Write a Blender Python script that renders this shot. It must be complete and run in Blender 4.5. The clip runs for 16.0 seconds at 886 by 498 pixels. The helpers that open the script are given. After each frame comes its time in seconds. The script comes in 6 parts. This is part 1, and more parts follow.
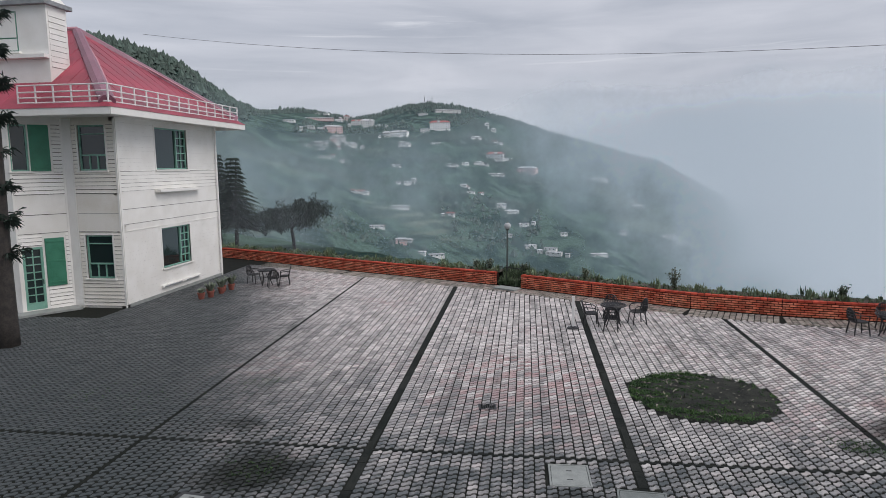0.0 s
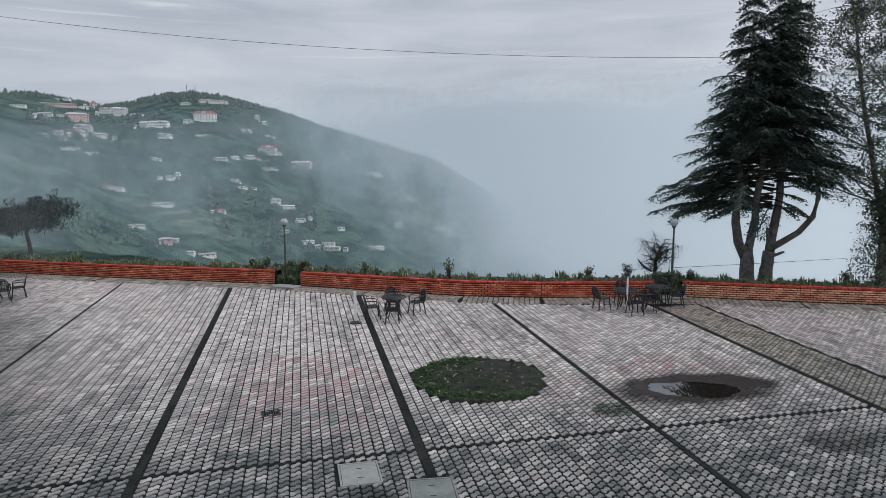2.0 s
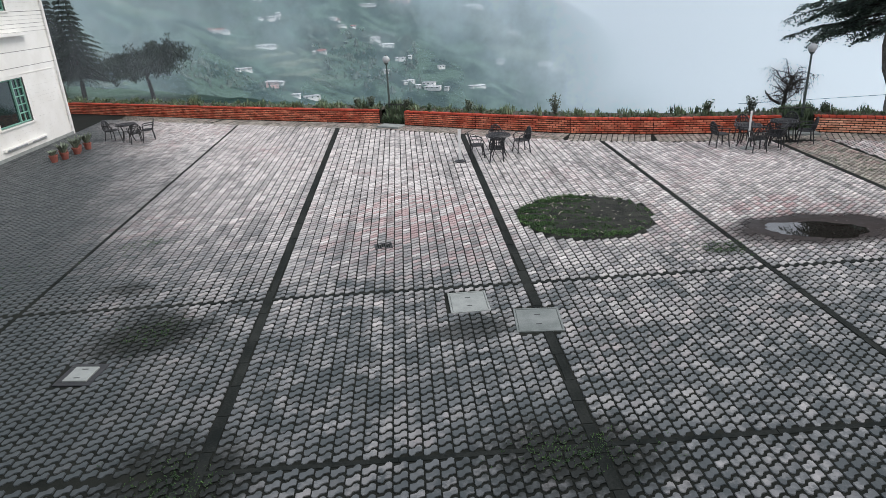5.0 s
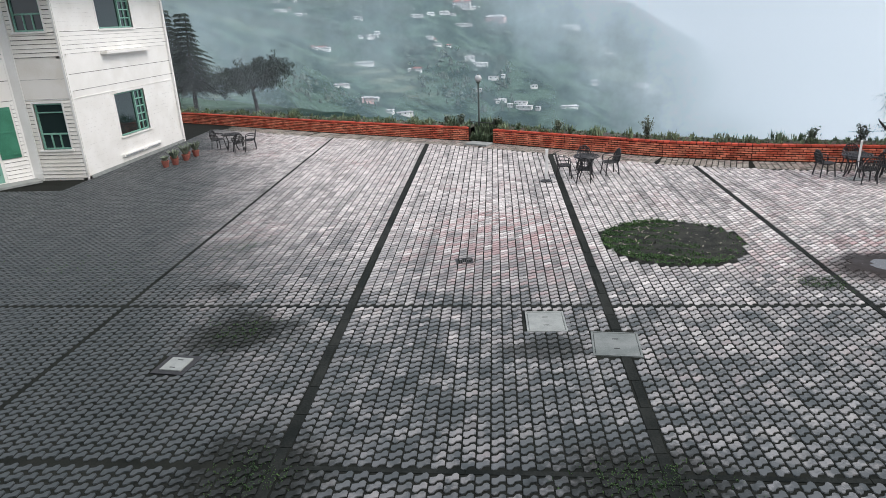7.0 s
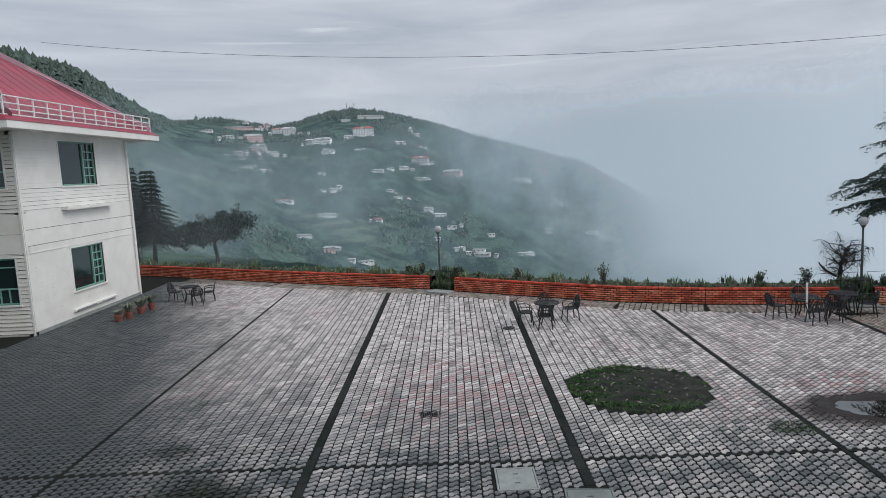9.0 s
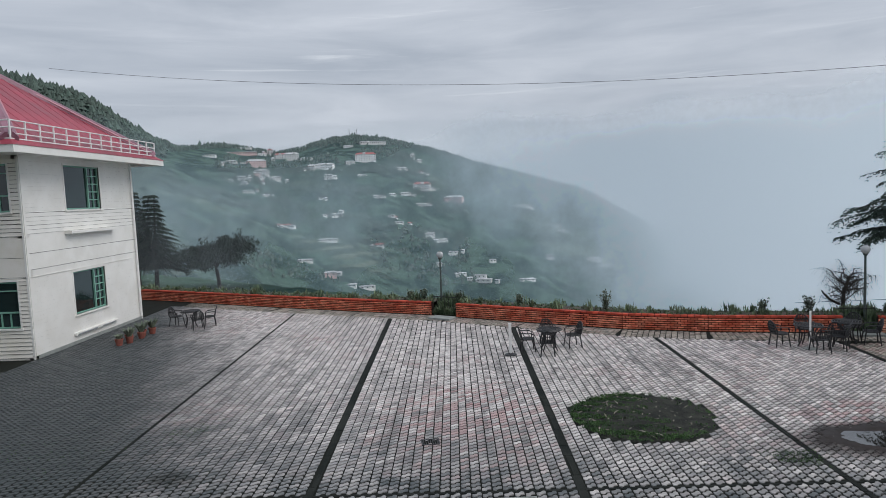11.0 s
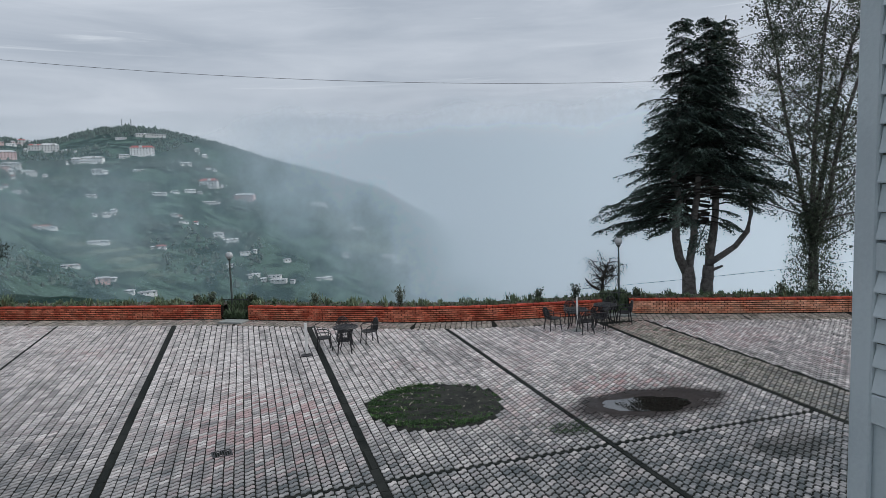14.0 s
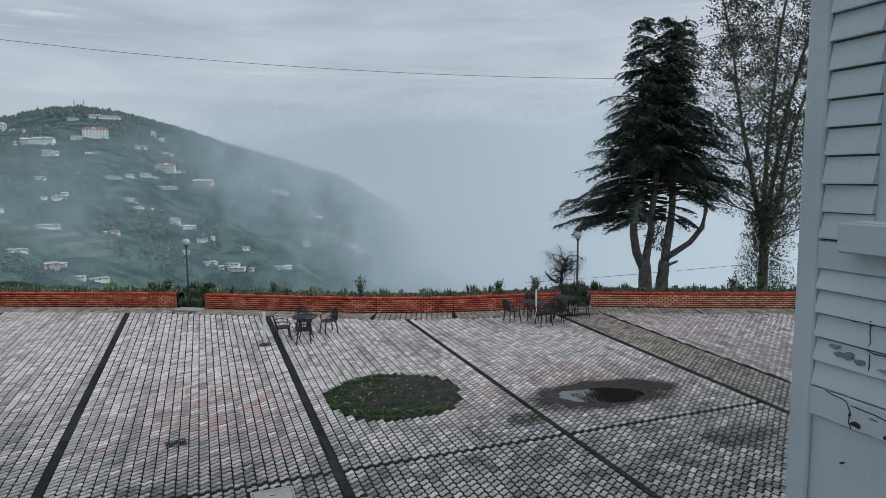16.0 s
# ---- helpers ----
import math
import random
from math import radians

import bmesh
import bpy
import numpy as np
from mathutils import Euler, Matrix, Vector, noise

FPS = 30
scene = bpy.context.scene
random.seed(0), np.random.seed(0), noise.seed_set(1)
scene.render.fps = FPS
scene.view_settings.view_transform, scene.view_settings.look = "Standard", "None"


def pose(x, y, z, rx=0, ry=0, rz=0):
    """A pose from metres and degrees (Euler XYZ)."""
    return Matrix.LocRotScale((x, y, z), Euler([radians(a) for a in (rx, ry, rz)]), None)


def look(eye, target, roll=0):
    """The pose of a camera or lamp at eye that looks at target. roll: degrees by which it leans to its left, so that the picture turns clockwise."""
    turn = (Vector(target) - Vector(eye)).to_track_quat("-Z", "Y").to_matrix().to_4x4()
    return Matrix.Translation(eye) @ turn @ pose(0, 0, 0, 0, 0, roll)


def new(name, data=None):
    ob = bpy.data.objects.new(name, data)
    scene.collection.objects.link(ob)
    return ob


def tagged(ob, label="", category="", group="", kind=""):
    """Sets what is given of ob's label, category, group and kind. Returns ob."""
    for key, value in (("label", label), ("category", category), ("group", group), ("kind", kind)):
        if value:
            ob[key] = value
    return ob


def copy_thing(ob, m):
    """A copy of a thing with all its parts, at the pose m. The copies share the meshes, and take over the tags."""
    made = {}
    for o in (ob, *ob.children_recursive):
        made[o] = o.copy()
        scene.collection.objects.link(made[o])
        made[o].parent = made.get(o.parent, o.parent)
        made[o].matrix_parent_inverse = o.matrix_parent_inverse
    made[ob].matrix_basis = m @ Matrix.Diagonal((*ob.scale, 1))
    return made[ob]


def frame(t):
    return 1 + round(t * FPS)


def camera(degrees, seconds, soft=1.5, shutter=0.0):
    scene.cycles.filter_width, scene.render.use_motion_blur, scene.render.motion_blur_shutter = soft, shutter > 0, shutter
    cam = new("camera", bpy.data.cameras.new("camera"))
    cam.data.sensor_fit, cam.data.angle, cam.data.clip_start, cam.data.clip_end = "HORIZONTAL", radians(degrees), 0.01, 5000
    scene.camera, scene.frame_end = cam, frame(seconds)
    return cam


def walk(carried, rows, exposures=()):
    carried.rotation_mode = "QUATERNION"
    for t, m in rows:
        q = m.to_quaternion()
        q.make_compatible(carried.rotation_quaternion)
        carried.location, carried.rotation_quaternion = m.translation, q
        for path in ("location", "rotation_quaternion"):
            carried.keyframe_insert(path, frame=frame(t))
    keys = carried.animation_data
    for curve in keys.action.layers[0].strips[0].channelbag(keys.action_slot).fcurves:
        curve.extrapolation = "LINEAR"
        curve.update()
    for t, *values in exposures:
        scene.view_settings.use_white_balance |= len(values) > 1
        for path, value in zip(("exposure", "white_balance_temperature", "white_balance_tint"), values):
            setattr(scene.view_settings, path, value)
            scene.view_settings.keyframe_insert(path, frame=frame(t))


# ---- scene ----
cam = camera(68.9, 16.0, soft=0.5)
PATH = [
    (0, (0.295, 0.33, 5.436), (0.018, 2.295, 5.183), -0.7),
    (0.5, (0.241, 0.427, 5.447), (-0.01, 2.402, 5.258), -0.1),
    (1, (0.233, 0.448, 5.451), (0.068, 2.431, 5.245), -2.0),
    (1.3, (0.203, 0.463, 5.449), (0.095, 2.448, 5.23), -2.4),
    (1.5, (0.218, 0.504, 5.45), (0.228, 2.489, 5.212), -1.8),
    (2, (0.249, 0.624, 5.421), (0.649, 2.564, 5.146), -0.3),
    (2.5, (0.186, 0.626, 5.384), (0.752, 2.52, 5.077), -0.2),
    (3, (0.175, 0.622, 5.354), (0.827, 2.45, 4.873), -0.0),
    (3.5, (0.217, 0.653, 5.337), (0.891, 2.432, 4.72), -0.1),
    (4, (0.228, 0.697, 5.313), (0.761, 2.504, 4.64), -0.5),
    (4.5, (0.208, 0.619, 5.337), (0.544, 2.47, 4.66), -1.7),
    (5, (0.152, 0.626, 5.347), (0.217, 2.483, 4.607), -2.9),
    (5.2, (0.13, 0.637, 5.347), (0.059, 2.492, 4.604), -3.2),
    (7.3, (0.223, 0.48, 5.364), (0.033, 2.355, 4.695), -2.5),
    (7.5, (0.228, 0.511, 5.366), (0.115, 2.395, 4.705), -2.4),
    (8, (0.192, 0.68, 5.376), (0.204, 2.612, 4.86), -0.7),
    (8.5, (0.165, 0.697, 5.395), (0.12, 2.672, 5.081), -1.7),
    (9, (0.178, 0.627, 5.41), (0.119, 2.611, 5.165), -2.7),
    (9.2, (0.171, 0.62, 5.416), (0.133, 2.607, 5.19), -2.9),
    (11.5, (0.144, 0.608, 5.421), (0.076, 2.601, 5.263), -2.3),
    (12, (0.159, 0.594, 5.412), (0.083, 2.587, 5.264), -2.4),
    (12.5, (0.224, 0.577, 5.416), (0.307, 2.568, 5.235), -2.4),
    (13, (0.228, 0.634, 5.407), (0.522, 2.604, 5.218), -2.3),
    (13.5, (0.21, 0.672, 5.409), (0.671, 2.608, 5.214), -2.2),
    (14, (0.191, 0.654, 5.404), (0.75, 2.565, 5.208), -2.0),
    (14.5, (0.194, 0.669, 5.402), (0.769, 2.575, 5.207), -2.0),
    (15, (0.199, 0.666, 5.404), (0.761, 2.576, 5.209), -2.3),
    (15.5, (0.19, 0.642, 5.408), (0.763, 2.548, 5.209), -1.8),
    (16, (0.186, 0.629, 5.404), (0.856, 2.5, 5.178), -0.6),
]
EXPOSURES = [(0.0, 0.02, 6550, 15), (1.5, 0.0, 6500, 13), (2.5, 0.0, 6400, 11), (3.0, 0.12, 6400, 11), (3.5, 0.28, 6450, 11), (4.0, 0.36, 6500, 11), (5.0, 0.5, 6550, 12), (7.3, 0.62, 6600, 13), (8.0, 0.48, 6600, 13), (8.5, 0.08, 6450, 12), (9.0, 0.0, 6400, 11), (11.5, -0.03, 6350, 11), (12.5, -0.04, 6300, 10), (14.0, -0.06, 6300, 10), (16.0, -0.06, 6250, 9)]
walk(cam, [(t, look(eye, target, roll)) for t, eye, target, roll in PATH], EXPOSURES)

# ---- world and light ----
world = bpy.data.worlds.new("overcast")
scene.world = world
world.use_nodes = True
wn, wl = world.node_tree.nodes, world.node_tree.links
wn.clear()


def wnode(kind, **props):
    n = wn.new(kind)
    for k, v in props.items():
        n.inputs[k].default_value = v
    return n


SUN_EL, SUN_AZ = 48.0, 108.0
sky = wn.new("ShaderNodeTexSky")
sky.sky_type = "NISHITA"
sky.sun_disc = False
sky.sun_elevation, sky.sun_rotation = radians(SUN_EL), radians(SUN_AZ)
sky.dust_density = 3.0
w_out = wn.new("ShaderNodeOutputWorld")
w_sky = wnode("ShaderNodeBackground", Strength=0.08)
w_cloud = wnode("ShaderNodeBackground", Strength=1.06)
w_mix = wnode("ShaderNodeMixShader", Fac=0.9)
co = wn.new("ShaderNodeTexCoord")
stretch = wn.new("ShaderNodeMapping")
stretch.inputs["Scale"].default_value = (1.0, 1.0, 7.0)
big = wnode("ShaderNodeTexNoise", Scale=3.2, Detail=7.0, Roughness=0.55, Distortion=0.4)
ramp = wn.new("ShaderNodeValToRGB")
ramp.color_ramp.elements[0].position, ramp.color_ramp.elements[0].color = 0.32, (0.42, 0.465, 0.525, 1)
ramp.color_ramp.elements[1].position, ramp.color_ramp.elements[1].color = 0.72, (0.60, 0.64, 0.695, 1)
wl.new(co.outputs["Generated"], stretch.inputs["Vector"])
wl.new(stretch.outputs["Vector"], big.inputs["Vector"])
wl.new(big.outputs["Fac"], ramp.inputs["Fac"])
thin = wn.new("ShaderNodeMapping")
thin.inputs["Scale"].default_value = (1.0, 1.0, 26.0)
strand = wnode("ShaderNodeTexNoise", Scale=2.3, Detail=5.0, Roughness=0.6, Distortion=0.7)
edge = wn.new("ShaderNodeMapRange")
edge.interpolation_type = "SMOOTHSTEP"
edge.inputs["From Min"].default_value, edge.inputs["From Max"].default_value, edge.inputs["To Max"].default_value = 0.6, 0.78, 0.75
glow = wn.new("ShaderNodeMix")
glow.data_type = "RGBA"
glow.inputs[7].default_value = (0.72, 0.76, 0.80, 1)
wl.new(co.outputs["Generated"], thin.inputs["Vector"])
wl.new(thin.outputs["Vector"], strand.inputs["Vector"])
wl.new(strand.outputs["Fac"], edge.inputs["Value"])
wl.new(edge.outputs[0], glow.inputs[0])
wl.new(ramp.outputs["Color"], glow.inputs[6])
wl.new(glow.outputs[2], w_cloud.inputs["Color"])
wl.new(sky.outputs["Color"], w_sky.inputs["Color"])
wl.new(w_sky.outputs[0], w_mix.inputs[1])
wl.new(w_cloud.outputs[0], w_mix.inputs[2])
wl.new(w_mix.outputs[0], w_out.inputs["Surface"])

sun = new("sun", bpy.data.lights.new("sun", "SUN"))
sun.data.energy, sun.data.angle, sun.data.color = 1.45, radians(40), (1.0, 0.97, 0.93)
sun.matrix_world = look((0, 0, 0), (-math.sin(radians(SUN_AZ)) * math.cos(radians(SUN_EL)), -math.cos(radians(SUN_AZ)) * math.cos(radians(SUN_EL)), -math.sin(radians(SUN_EL))))


# ---- materials ----
class Nodes:
    """Short hand for building a node tree."""

    def __init__(self, name):
        self.mat = bpy.data.materials.new(name)
        self.mat.use_nodes = True
        self.n, self.l = self.mat.node_tree.nodes, self.mat.node_tree.links
        self.n.clear()
        self.out = self.n.new("ShaderNodeOutputMaterial")

    def add(self, kind, **ins):
        node = self.n.new("ShaderNode" + kind)
        for k, v in ins.items():
            self.set(node.inputs[k.replace("_", " ")], v)
        return node

    def set(self, socket, v):
        if isinstance(v, bpy.types.NodeSocket):
            self.l.new(v, socket)
        else:
            socket.default_value = v

    def pos(self):
        return self.add("NewGeometry").outputs["Position"]

    def math(self, op, a, b=0.0, c=0.0, clamp=False):
        m = self.n.new("ShaderNodeMath")
        m.operation, m.use_clamp = op, clamp
        for s, v in zip(m.inputs, (a, b, c)):
            self.set(s, v)
        return m.outputs[0]

    def noise(self, scale, detail=4.0, rough=0.55, vec=None):
        return self.add("TexNoise", Scale=scale, Detail=detail, Roughness=rough, Vector=vec or self.pos()).outputs["Fac"]

    def smooth(self, v, lo, hi, a=0.0, b=1.0):
        m = self.n.new("ShaderNodeMapRange")
        m.interpolation_type = "SMOOTHSTEP"
        for k, x in zip(("Value", "From Min", "From Max", "To Min", "To Max"), (v, lo, hi, a, b)):
            self.set(m.inputs[k], x)
        return m.outputs[0]

    def mix(self, fac, a, b, blend="MIX"):
        m = self.n.new("ShaderNodeMix")
        m.data_type, m.blend_type = "RGBA", blend
        for k, x in ((0, fac), (6, a), (7, b)):
            self.set(m.inputs[k], (*x, 1) if isinstance(x, tuple) and len(x) == 3 else x)
        return m.outputs[2]

    def ramp(self, fac, *stops):
        r = self.n.new("ShaderNodeValToRGB")
        self.set(r.inputs[0], fac)
        els = r.color_ramp.elements
        while len(els) < len(stops):
            els.new(0.5)
        for e, (p, c) in zip(els, stops):
            e.position, e.color = p, (*c, 1)
        return r.outputs[0]

    def finish(self, color, rough=0.6, bump=None, depth=0.01, metal=0.0, spec=0.5, strength=0.6):
        b = self.add("BsdfPrincipled", Metallic=metal)
        self.set(b.inputs["Base Color"], (*color, 1) if isinstance(color, tuple) and len(color) == 3 else color)
        self.set(b.inputs["Roughness"], rough)
        b.inputs["Specular IOR Level"].default_value = spec
        if bump is not None:
            k = self.add("Bump", Strength=strength, Distance=depth, Height=bump)
            self.l.new(k.outputs[0], b.inputs["Normal"])
        self.l.new(b.outputs[0], self.out.inputs[0])
        return self.mat


def plain(name, a, b, rough=0.6, scale=3.0, fine=40.0, depth=0.003, metal=0.0, rnd=0.0, spec=0.5):
    """Two colours mixed by coarse and fine noise, with relief; rnd darkens or lightens piece by piece."""
    k = Nodes(name)
    n1, n2 = k.noise(scale), k.noise(fine, 3.0)
    f = k.math("ADD", k.math("MULTIPLY", n1, 0.7), k.math("MULTIPLY", n2, 0.3))
    c = k.mix(k.smooth(f, 0.35, 0.65), a, b)
    if rnd:
        r = k.math("ADD", k.add("ObjectInfo").outputs["Random"], k.add("NewGeometry").outputs["Random Per Island"])
        v = k.math("MULTIPLY_ADD", k.math("FRACT", r), 2 * rnd, 1 - rnd)
        c = k.mix(1.0, c, k.add("CombineColor", Red=v, Green=v, Blue=v).outputs[0], "MULTIPLY")
    return k.finish(c, k.smooth(n1, 0.3, 0.7, rough - 0.1, rough + 0.1), n2, depth, metal, spec)


def stain_mask(k, spots):
    """1 inside ragged ellipses (x, y, half width, half depth, strength), 0 outside."""
    p = k.add("SeparateXYZ", Vector=k.pos())
    n = k.math("MULTIPLY_ADD", k.noise(9.0, 4.0), 0.9, k.math("SUBTRACT", k.noise(1.3, 5.0), 0.45))
    total = None
    for x, y, a, b, s in spots:
        u = k.math("DIVIDE", k.math("SUBTRACT", p.outputs[0], x), a)
        v = k.math("DIVIDE", k.math("SUBTRACT", p.outputs[1], y), b)
        d = k.math("SQRT", k.math("ADD", k.math("MULTIPLY", u, u), k.math("MULTIPLY", v, v)))
        d = k.math("ADD", d, k.math("MULTIPLY_ADD", n, 1.1, -0.6))
        m = k.smooth(d, 0.35, 1.15, s, 0.0)
        total = m if total is None else k.math("MAXIMUM", total, m)
    return total


STAINS = [(9.1, 13.9, 2.2, 1.1, 0.7), (-4.7, 10.9, 0.9, 0.8, 1.0), (-3.0, 6.9, 1.0, 0.8, 1.0), (1.85, 6.95, 1.2, 0.65, 1.0),
          (0.8, 10.1, 1.5, 0.9, 0.85), (3.6, 8.1, 0.6, 0.4, 0.65), (10.3, 10.7, 1.3, 0.8, 0.65), (6.6, 13.1, 0.8, 0.5, 0.85),
          (7.8, 10.6, 1.8, 0.8, 0.6), (5.8, 7.2, 2.4, 0.6, 0.75), (-6.6, 15.6, 1.1, 0.8, 0.7), (-1.6, 18.6, 0.9, 1.2, 0.5), (-0.6, 7.1, 2.4, 0.25, 0.6),
          # two broad areas toned darker, not single stains
          (-3.4, 12.6, 3.6, 3.0, 0.6), (0.4, 11.6, 2.6, 2.2, 0.45)]


BLOTCHES = [(-4.7, 10.9, 1.15, 1.0, 1.0), (-3.0, 6.9, 1.15, 1.1, 1.0), (1.85, 6.95, 1.35, 0.9, 1.0), (0.9, 10.3, 0.9, 0.5, 0.7), (10.2, 10.7, 1.2, 0.6, 0.6), (-5.9, 12.9, 0.6, 0.4, 0.6), (6.55, 13.1, 0.6, 0.4, 0.6)]


def paver_material(name, light, dark, moss):
    """Worn interlocking concrete pavers: pale grey, a share of faded pink, wet and mossy piece by piece, darkened
    towards the viewer.
    """
    k = Nodes(name)
    geo = k.add("NewGeometry")
    r = k.math("FRACT", k.math("ADD", k.add("ObjectInfo").outputs["Random"], geo.outputs["Random Per Island"]))
    r2, r3 = k.math("FRACT", k.math("MULTIPLY", r, 37.7)), k.math("FRACT", k.math("MULTIPLY", r, 113.3))
    n1, n2, n3 = k.noise(0.22, 5.0), k.noise(2.3, 4.0), k.noise(60.0, 3.0)
    p = k.add("SeparateXYZ", Vector=geo.outputs["Position"])
    c = k.mix(k.math("POWER", r, 0.7), dark, light)
    pinkness = k.math("MULTIPLY", k.smooth(r2, 0.3, 0.8), k.math("MAXIMUM", k.smooth(n1, 0.48, 0.66, 0.12, 0.6), stain_mask(k, [(0.0, 15.5, 2.6, 4.2, 1.0), (9.5, 15.3, 2.4, 1.3, 1.0), (3.4, 10.0, 1.4, 2.0, 0.6)])))
    c = k.mix(k.math("MULTIPLY", pinkness, 0.75), c, (0.52, 0.30, 0.29))
    # runs of grime along the columns of pavers
    run = k.noise(1.0, 3.0, 0.6, k.add("CombineXYZ", X=k.math("MULTIPLY", p.outputs[0], 2.6), Y=k.math("MULTIPLY", p.outputs[1], 0.22), Z=0.0).outputs[0])
    c = k.mix(k.smooth(run, 0.48, 0.68, 0.0, 0.52), c, (0.13, 0.135, 0.13))
    c = k.mix(k.smooth(n2, 0.52, 0.78, 0.0, 0.45), c, (0.10, 0.105, 0.10))
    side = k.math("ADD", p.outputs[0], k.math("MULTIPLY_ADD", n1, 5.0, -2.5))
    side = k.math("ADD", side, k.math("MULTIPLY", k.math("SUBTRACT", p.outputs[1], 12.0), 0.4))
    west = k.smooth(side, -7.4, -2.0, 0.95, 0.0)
    # colour darkened towards the viewer, partly standing in for weaker grazing sheen
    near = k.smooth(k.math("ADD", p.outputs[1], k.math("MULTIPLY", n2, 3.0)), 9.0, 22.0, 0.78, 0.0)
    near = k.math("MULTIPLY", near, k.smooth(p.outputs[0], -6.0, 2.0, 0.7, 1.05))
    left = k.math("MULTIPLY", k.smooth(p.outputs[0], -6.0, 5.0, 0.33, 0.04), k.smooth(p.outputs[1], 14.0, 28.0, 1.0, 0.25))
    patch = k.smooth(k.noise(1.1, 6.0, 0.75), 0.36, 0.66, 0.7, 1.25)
    damp_dark = k.math("MULTIPLY", k.math("ADD", near, left), patch)
    damp_dark = k.math("MAXIMUM", damp_dark, k.math("MULTIPLY", stain_mask(k, STAINS), 0.85))
    # each piece takes up the wet and the darkening to its own degree
    damp_dark = k.smooth(k.math("ADD", damp_dark, k.math("MULTIPLY_ADD", r3, 0.26, -0.13)), 0.08, 1.0)
    c = k.mix(damp_dark, c, k.mix(r2, (0.075, 0.09, 0.096), (0.25, 0.262, 0.27)))
    c = k.mix(k.math("MAXIMUM", west, k.smooth(damp_dark, 0.8, 1.0, 0.0, 0.5)), c, moss)
    c = k.mix(stain_mask(k, BLOTCHES), c, (0.010, 0.013, 0.011))
    c = k.mix(k.smooth(n3, 0.3, 0.7, 0.0, 0.25), c, k.mix(0.65, c, (0.06, 0.06, 0.058)))
    return k.finish(c, k.smooth(n2, 0.3, 0.7, 0.42, 0.66), n3, 0.004, spec=0.28)


M = {}
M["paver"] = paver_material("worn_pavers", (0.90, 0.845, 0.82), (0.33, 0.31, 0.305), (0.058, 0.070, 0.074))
M["paver_moss"] = paver_material("mossy_pavers", (0.52, 0.475, 0.41), (0.13, 0.125, 0.10), (0.05, 0.055, 0.042))
M["bedding"] = plain("mossy_sand", (0.012, 0.014, 0.012), (0.026, 0.028, 0.024), 0.85, 1.5, 50, spec=0.08)
M["joint"] = plain("wet_mossy_concrete", (0.010, 0.013, 0.012), (0.034, 0.037, 0.034), 0.85, 1.2, 30, 0.004, spec=0.1)
M["concrete"] = plain("grey_concrete", (0.24, 0.26, 0.245), (0.34, 0.36, 0.345), 0.6, 4, 60)
M["concrete_dark"] = plain("damp_concrete", (0.13, 0.15, 0.14), (0.23, 0.25, 0.24), 0.5, 3, 50)
M["iron"] = plain("black_painted_iron", (0.012, 0.013, 0.015), (0.03, 0.03, 0.033), 0.45, 10, 80, 0.001)
M["brick"] = plain("red_painted_brick", (0.56, 0.105, 0.055), (0.86, 0.31, 0.19), 0.75, 2.5, 60, 0.004, rnd=0.35, spec=0.2)
M["brick_tan"] = plain("worn_tan_brick", (0.72, 0.25, 0.14), (0.92, 0.50, 0.34), 0.75, 2.5, 60, 0.004, rnd=0.3, spec=0.2)
M["mortar"] = plain("dark_mortar", (0.012, 0.008, 0.007), (0.035, 0.022, 0.02), 0.9, 6, 60, spec=0.1)
M["coping"] = plain("red_painted_coping", (0.42, 0.055, 0.03), (0.60, 0.10, 0.06), 0.7, 3, 50, rnd=0.25, spec=0.2)
M["soil"] = plain("dark_soil", (0.05, 0.045, 0.036), (0.11, 0.095, 0.075), 0.9, 4, 40, 0.02)
M["bed_soil"] = plain("wet_dark_soil", (0.012, 0.014, 0.012), (0.052, 0.054, 0.046), 0.85, 3, 25, 0.03, spec=0.15)
M["white"] = plain("white_painted_boards", (0.80, 0.785, 0.735), (0.88, 0.87, 0.83), 0.5, 1.3, 35, 0.002)
M["cream"] = plain("weathered_cream_boards", (0.74, 0.70, 0.61), (0.85, 0.82, 0.76), 0.55, 0.8, 30, 0.002)
# chalky white paint of the side wing, its blue-grey shade mixed into the colour
M["shaded_white"] = plain("chalky_white_boards_in_shade", (0.54, 0.61, 0.64), (0.63, 0.70, 0.725), 0.5, 1.5, 45, 0.002)
M["worn"] = plain("bare_grey_plaster", (0.22, 0.24, 0.25), (0.33, 0.35, 0.36), 0.8, 6, 60)
M["dark_crack"] = plain("dark_crack", (0.02, 0.02, 0.022), (0.04, 0.04, 0.045), 0.9, 6, 60)
M["green"] = plain("green_painted_wood", (0.03, 0.17, 0.10), (0.05, 0.24, 0.15), 0.45, 2, 40, 0.002)
M["pale_green"] = plain("pale_green_painted_wood", (0.16, 0.36, 0.28), (0.24, 0.46, 0.37), 0.45, 2, 40, 0.002)
M["roof"] = plain("crimson_sheet_roof", (0.25, 0.034, 0.055), (0.42, 0.075, 0.11), 0.45, 0.7, 14, 0.004)
M["roof_pale"] = plain("faded_pink_sheet", (0.48, 0.22, 0.26), (0.58, 0.32, 0.36), 0.45, 0.9, 14, 0.004)
M["roof_dull"] = plain("dull_purple_sheet", (0.20, 0.085, 0.12), (0.34, 0.17, 0.22), 0.45, 0.9, 14, 0.004)
M["bark"] = plain("grey_bark", (0.10, 0.09, 0.082), (0.23, 0.215, 0.20), 0.9, 6, 30, 0.02)
M["bark_dark"] = plain("dark_wet_bark", (0.022, 0.02, 0.018), (0.06, 0.052, 0.046), 0.85, 6, 30, 0.02)
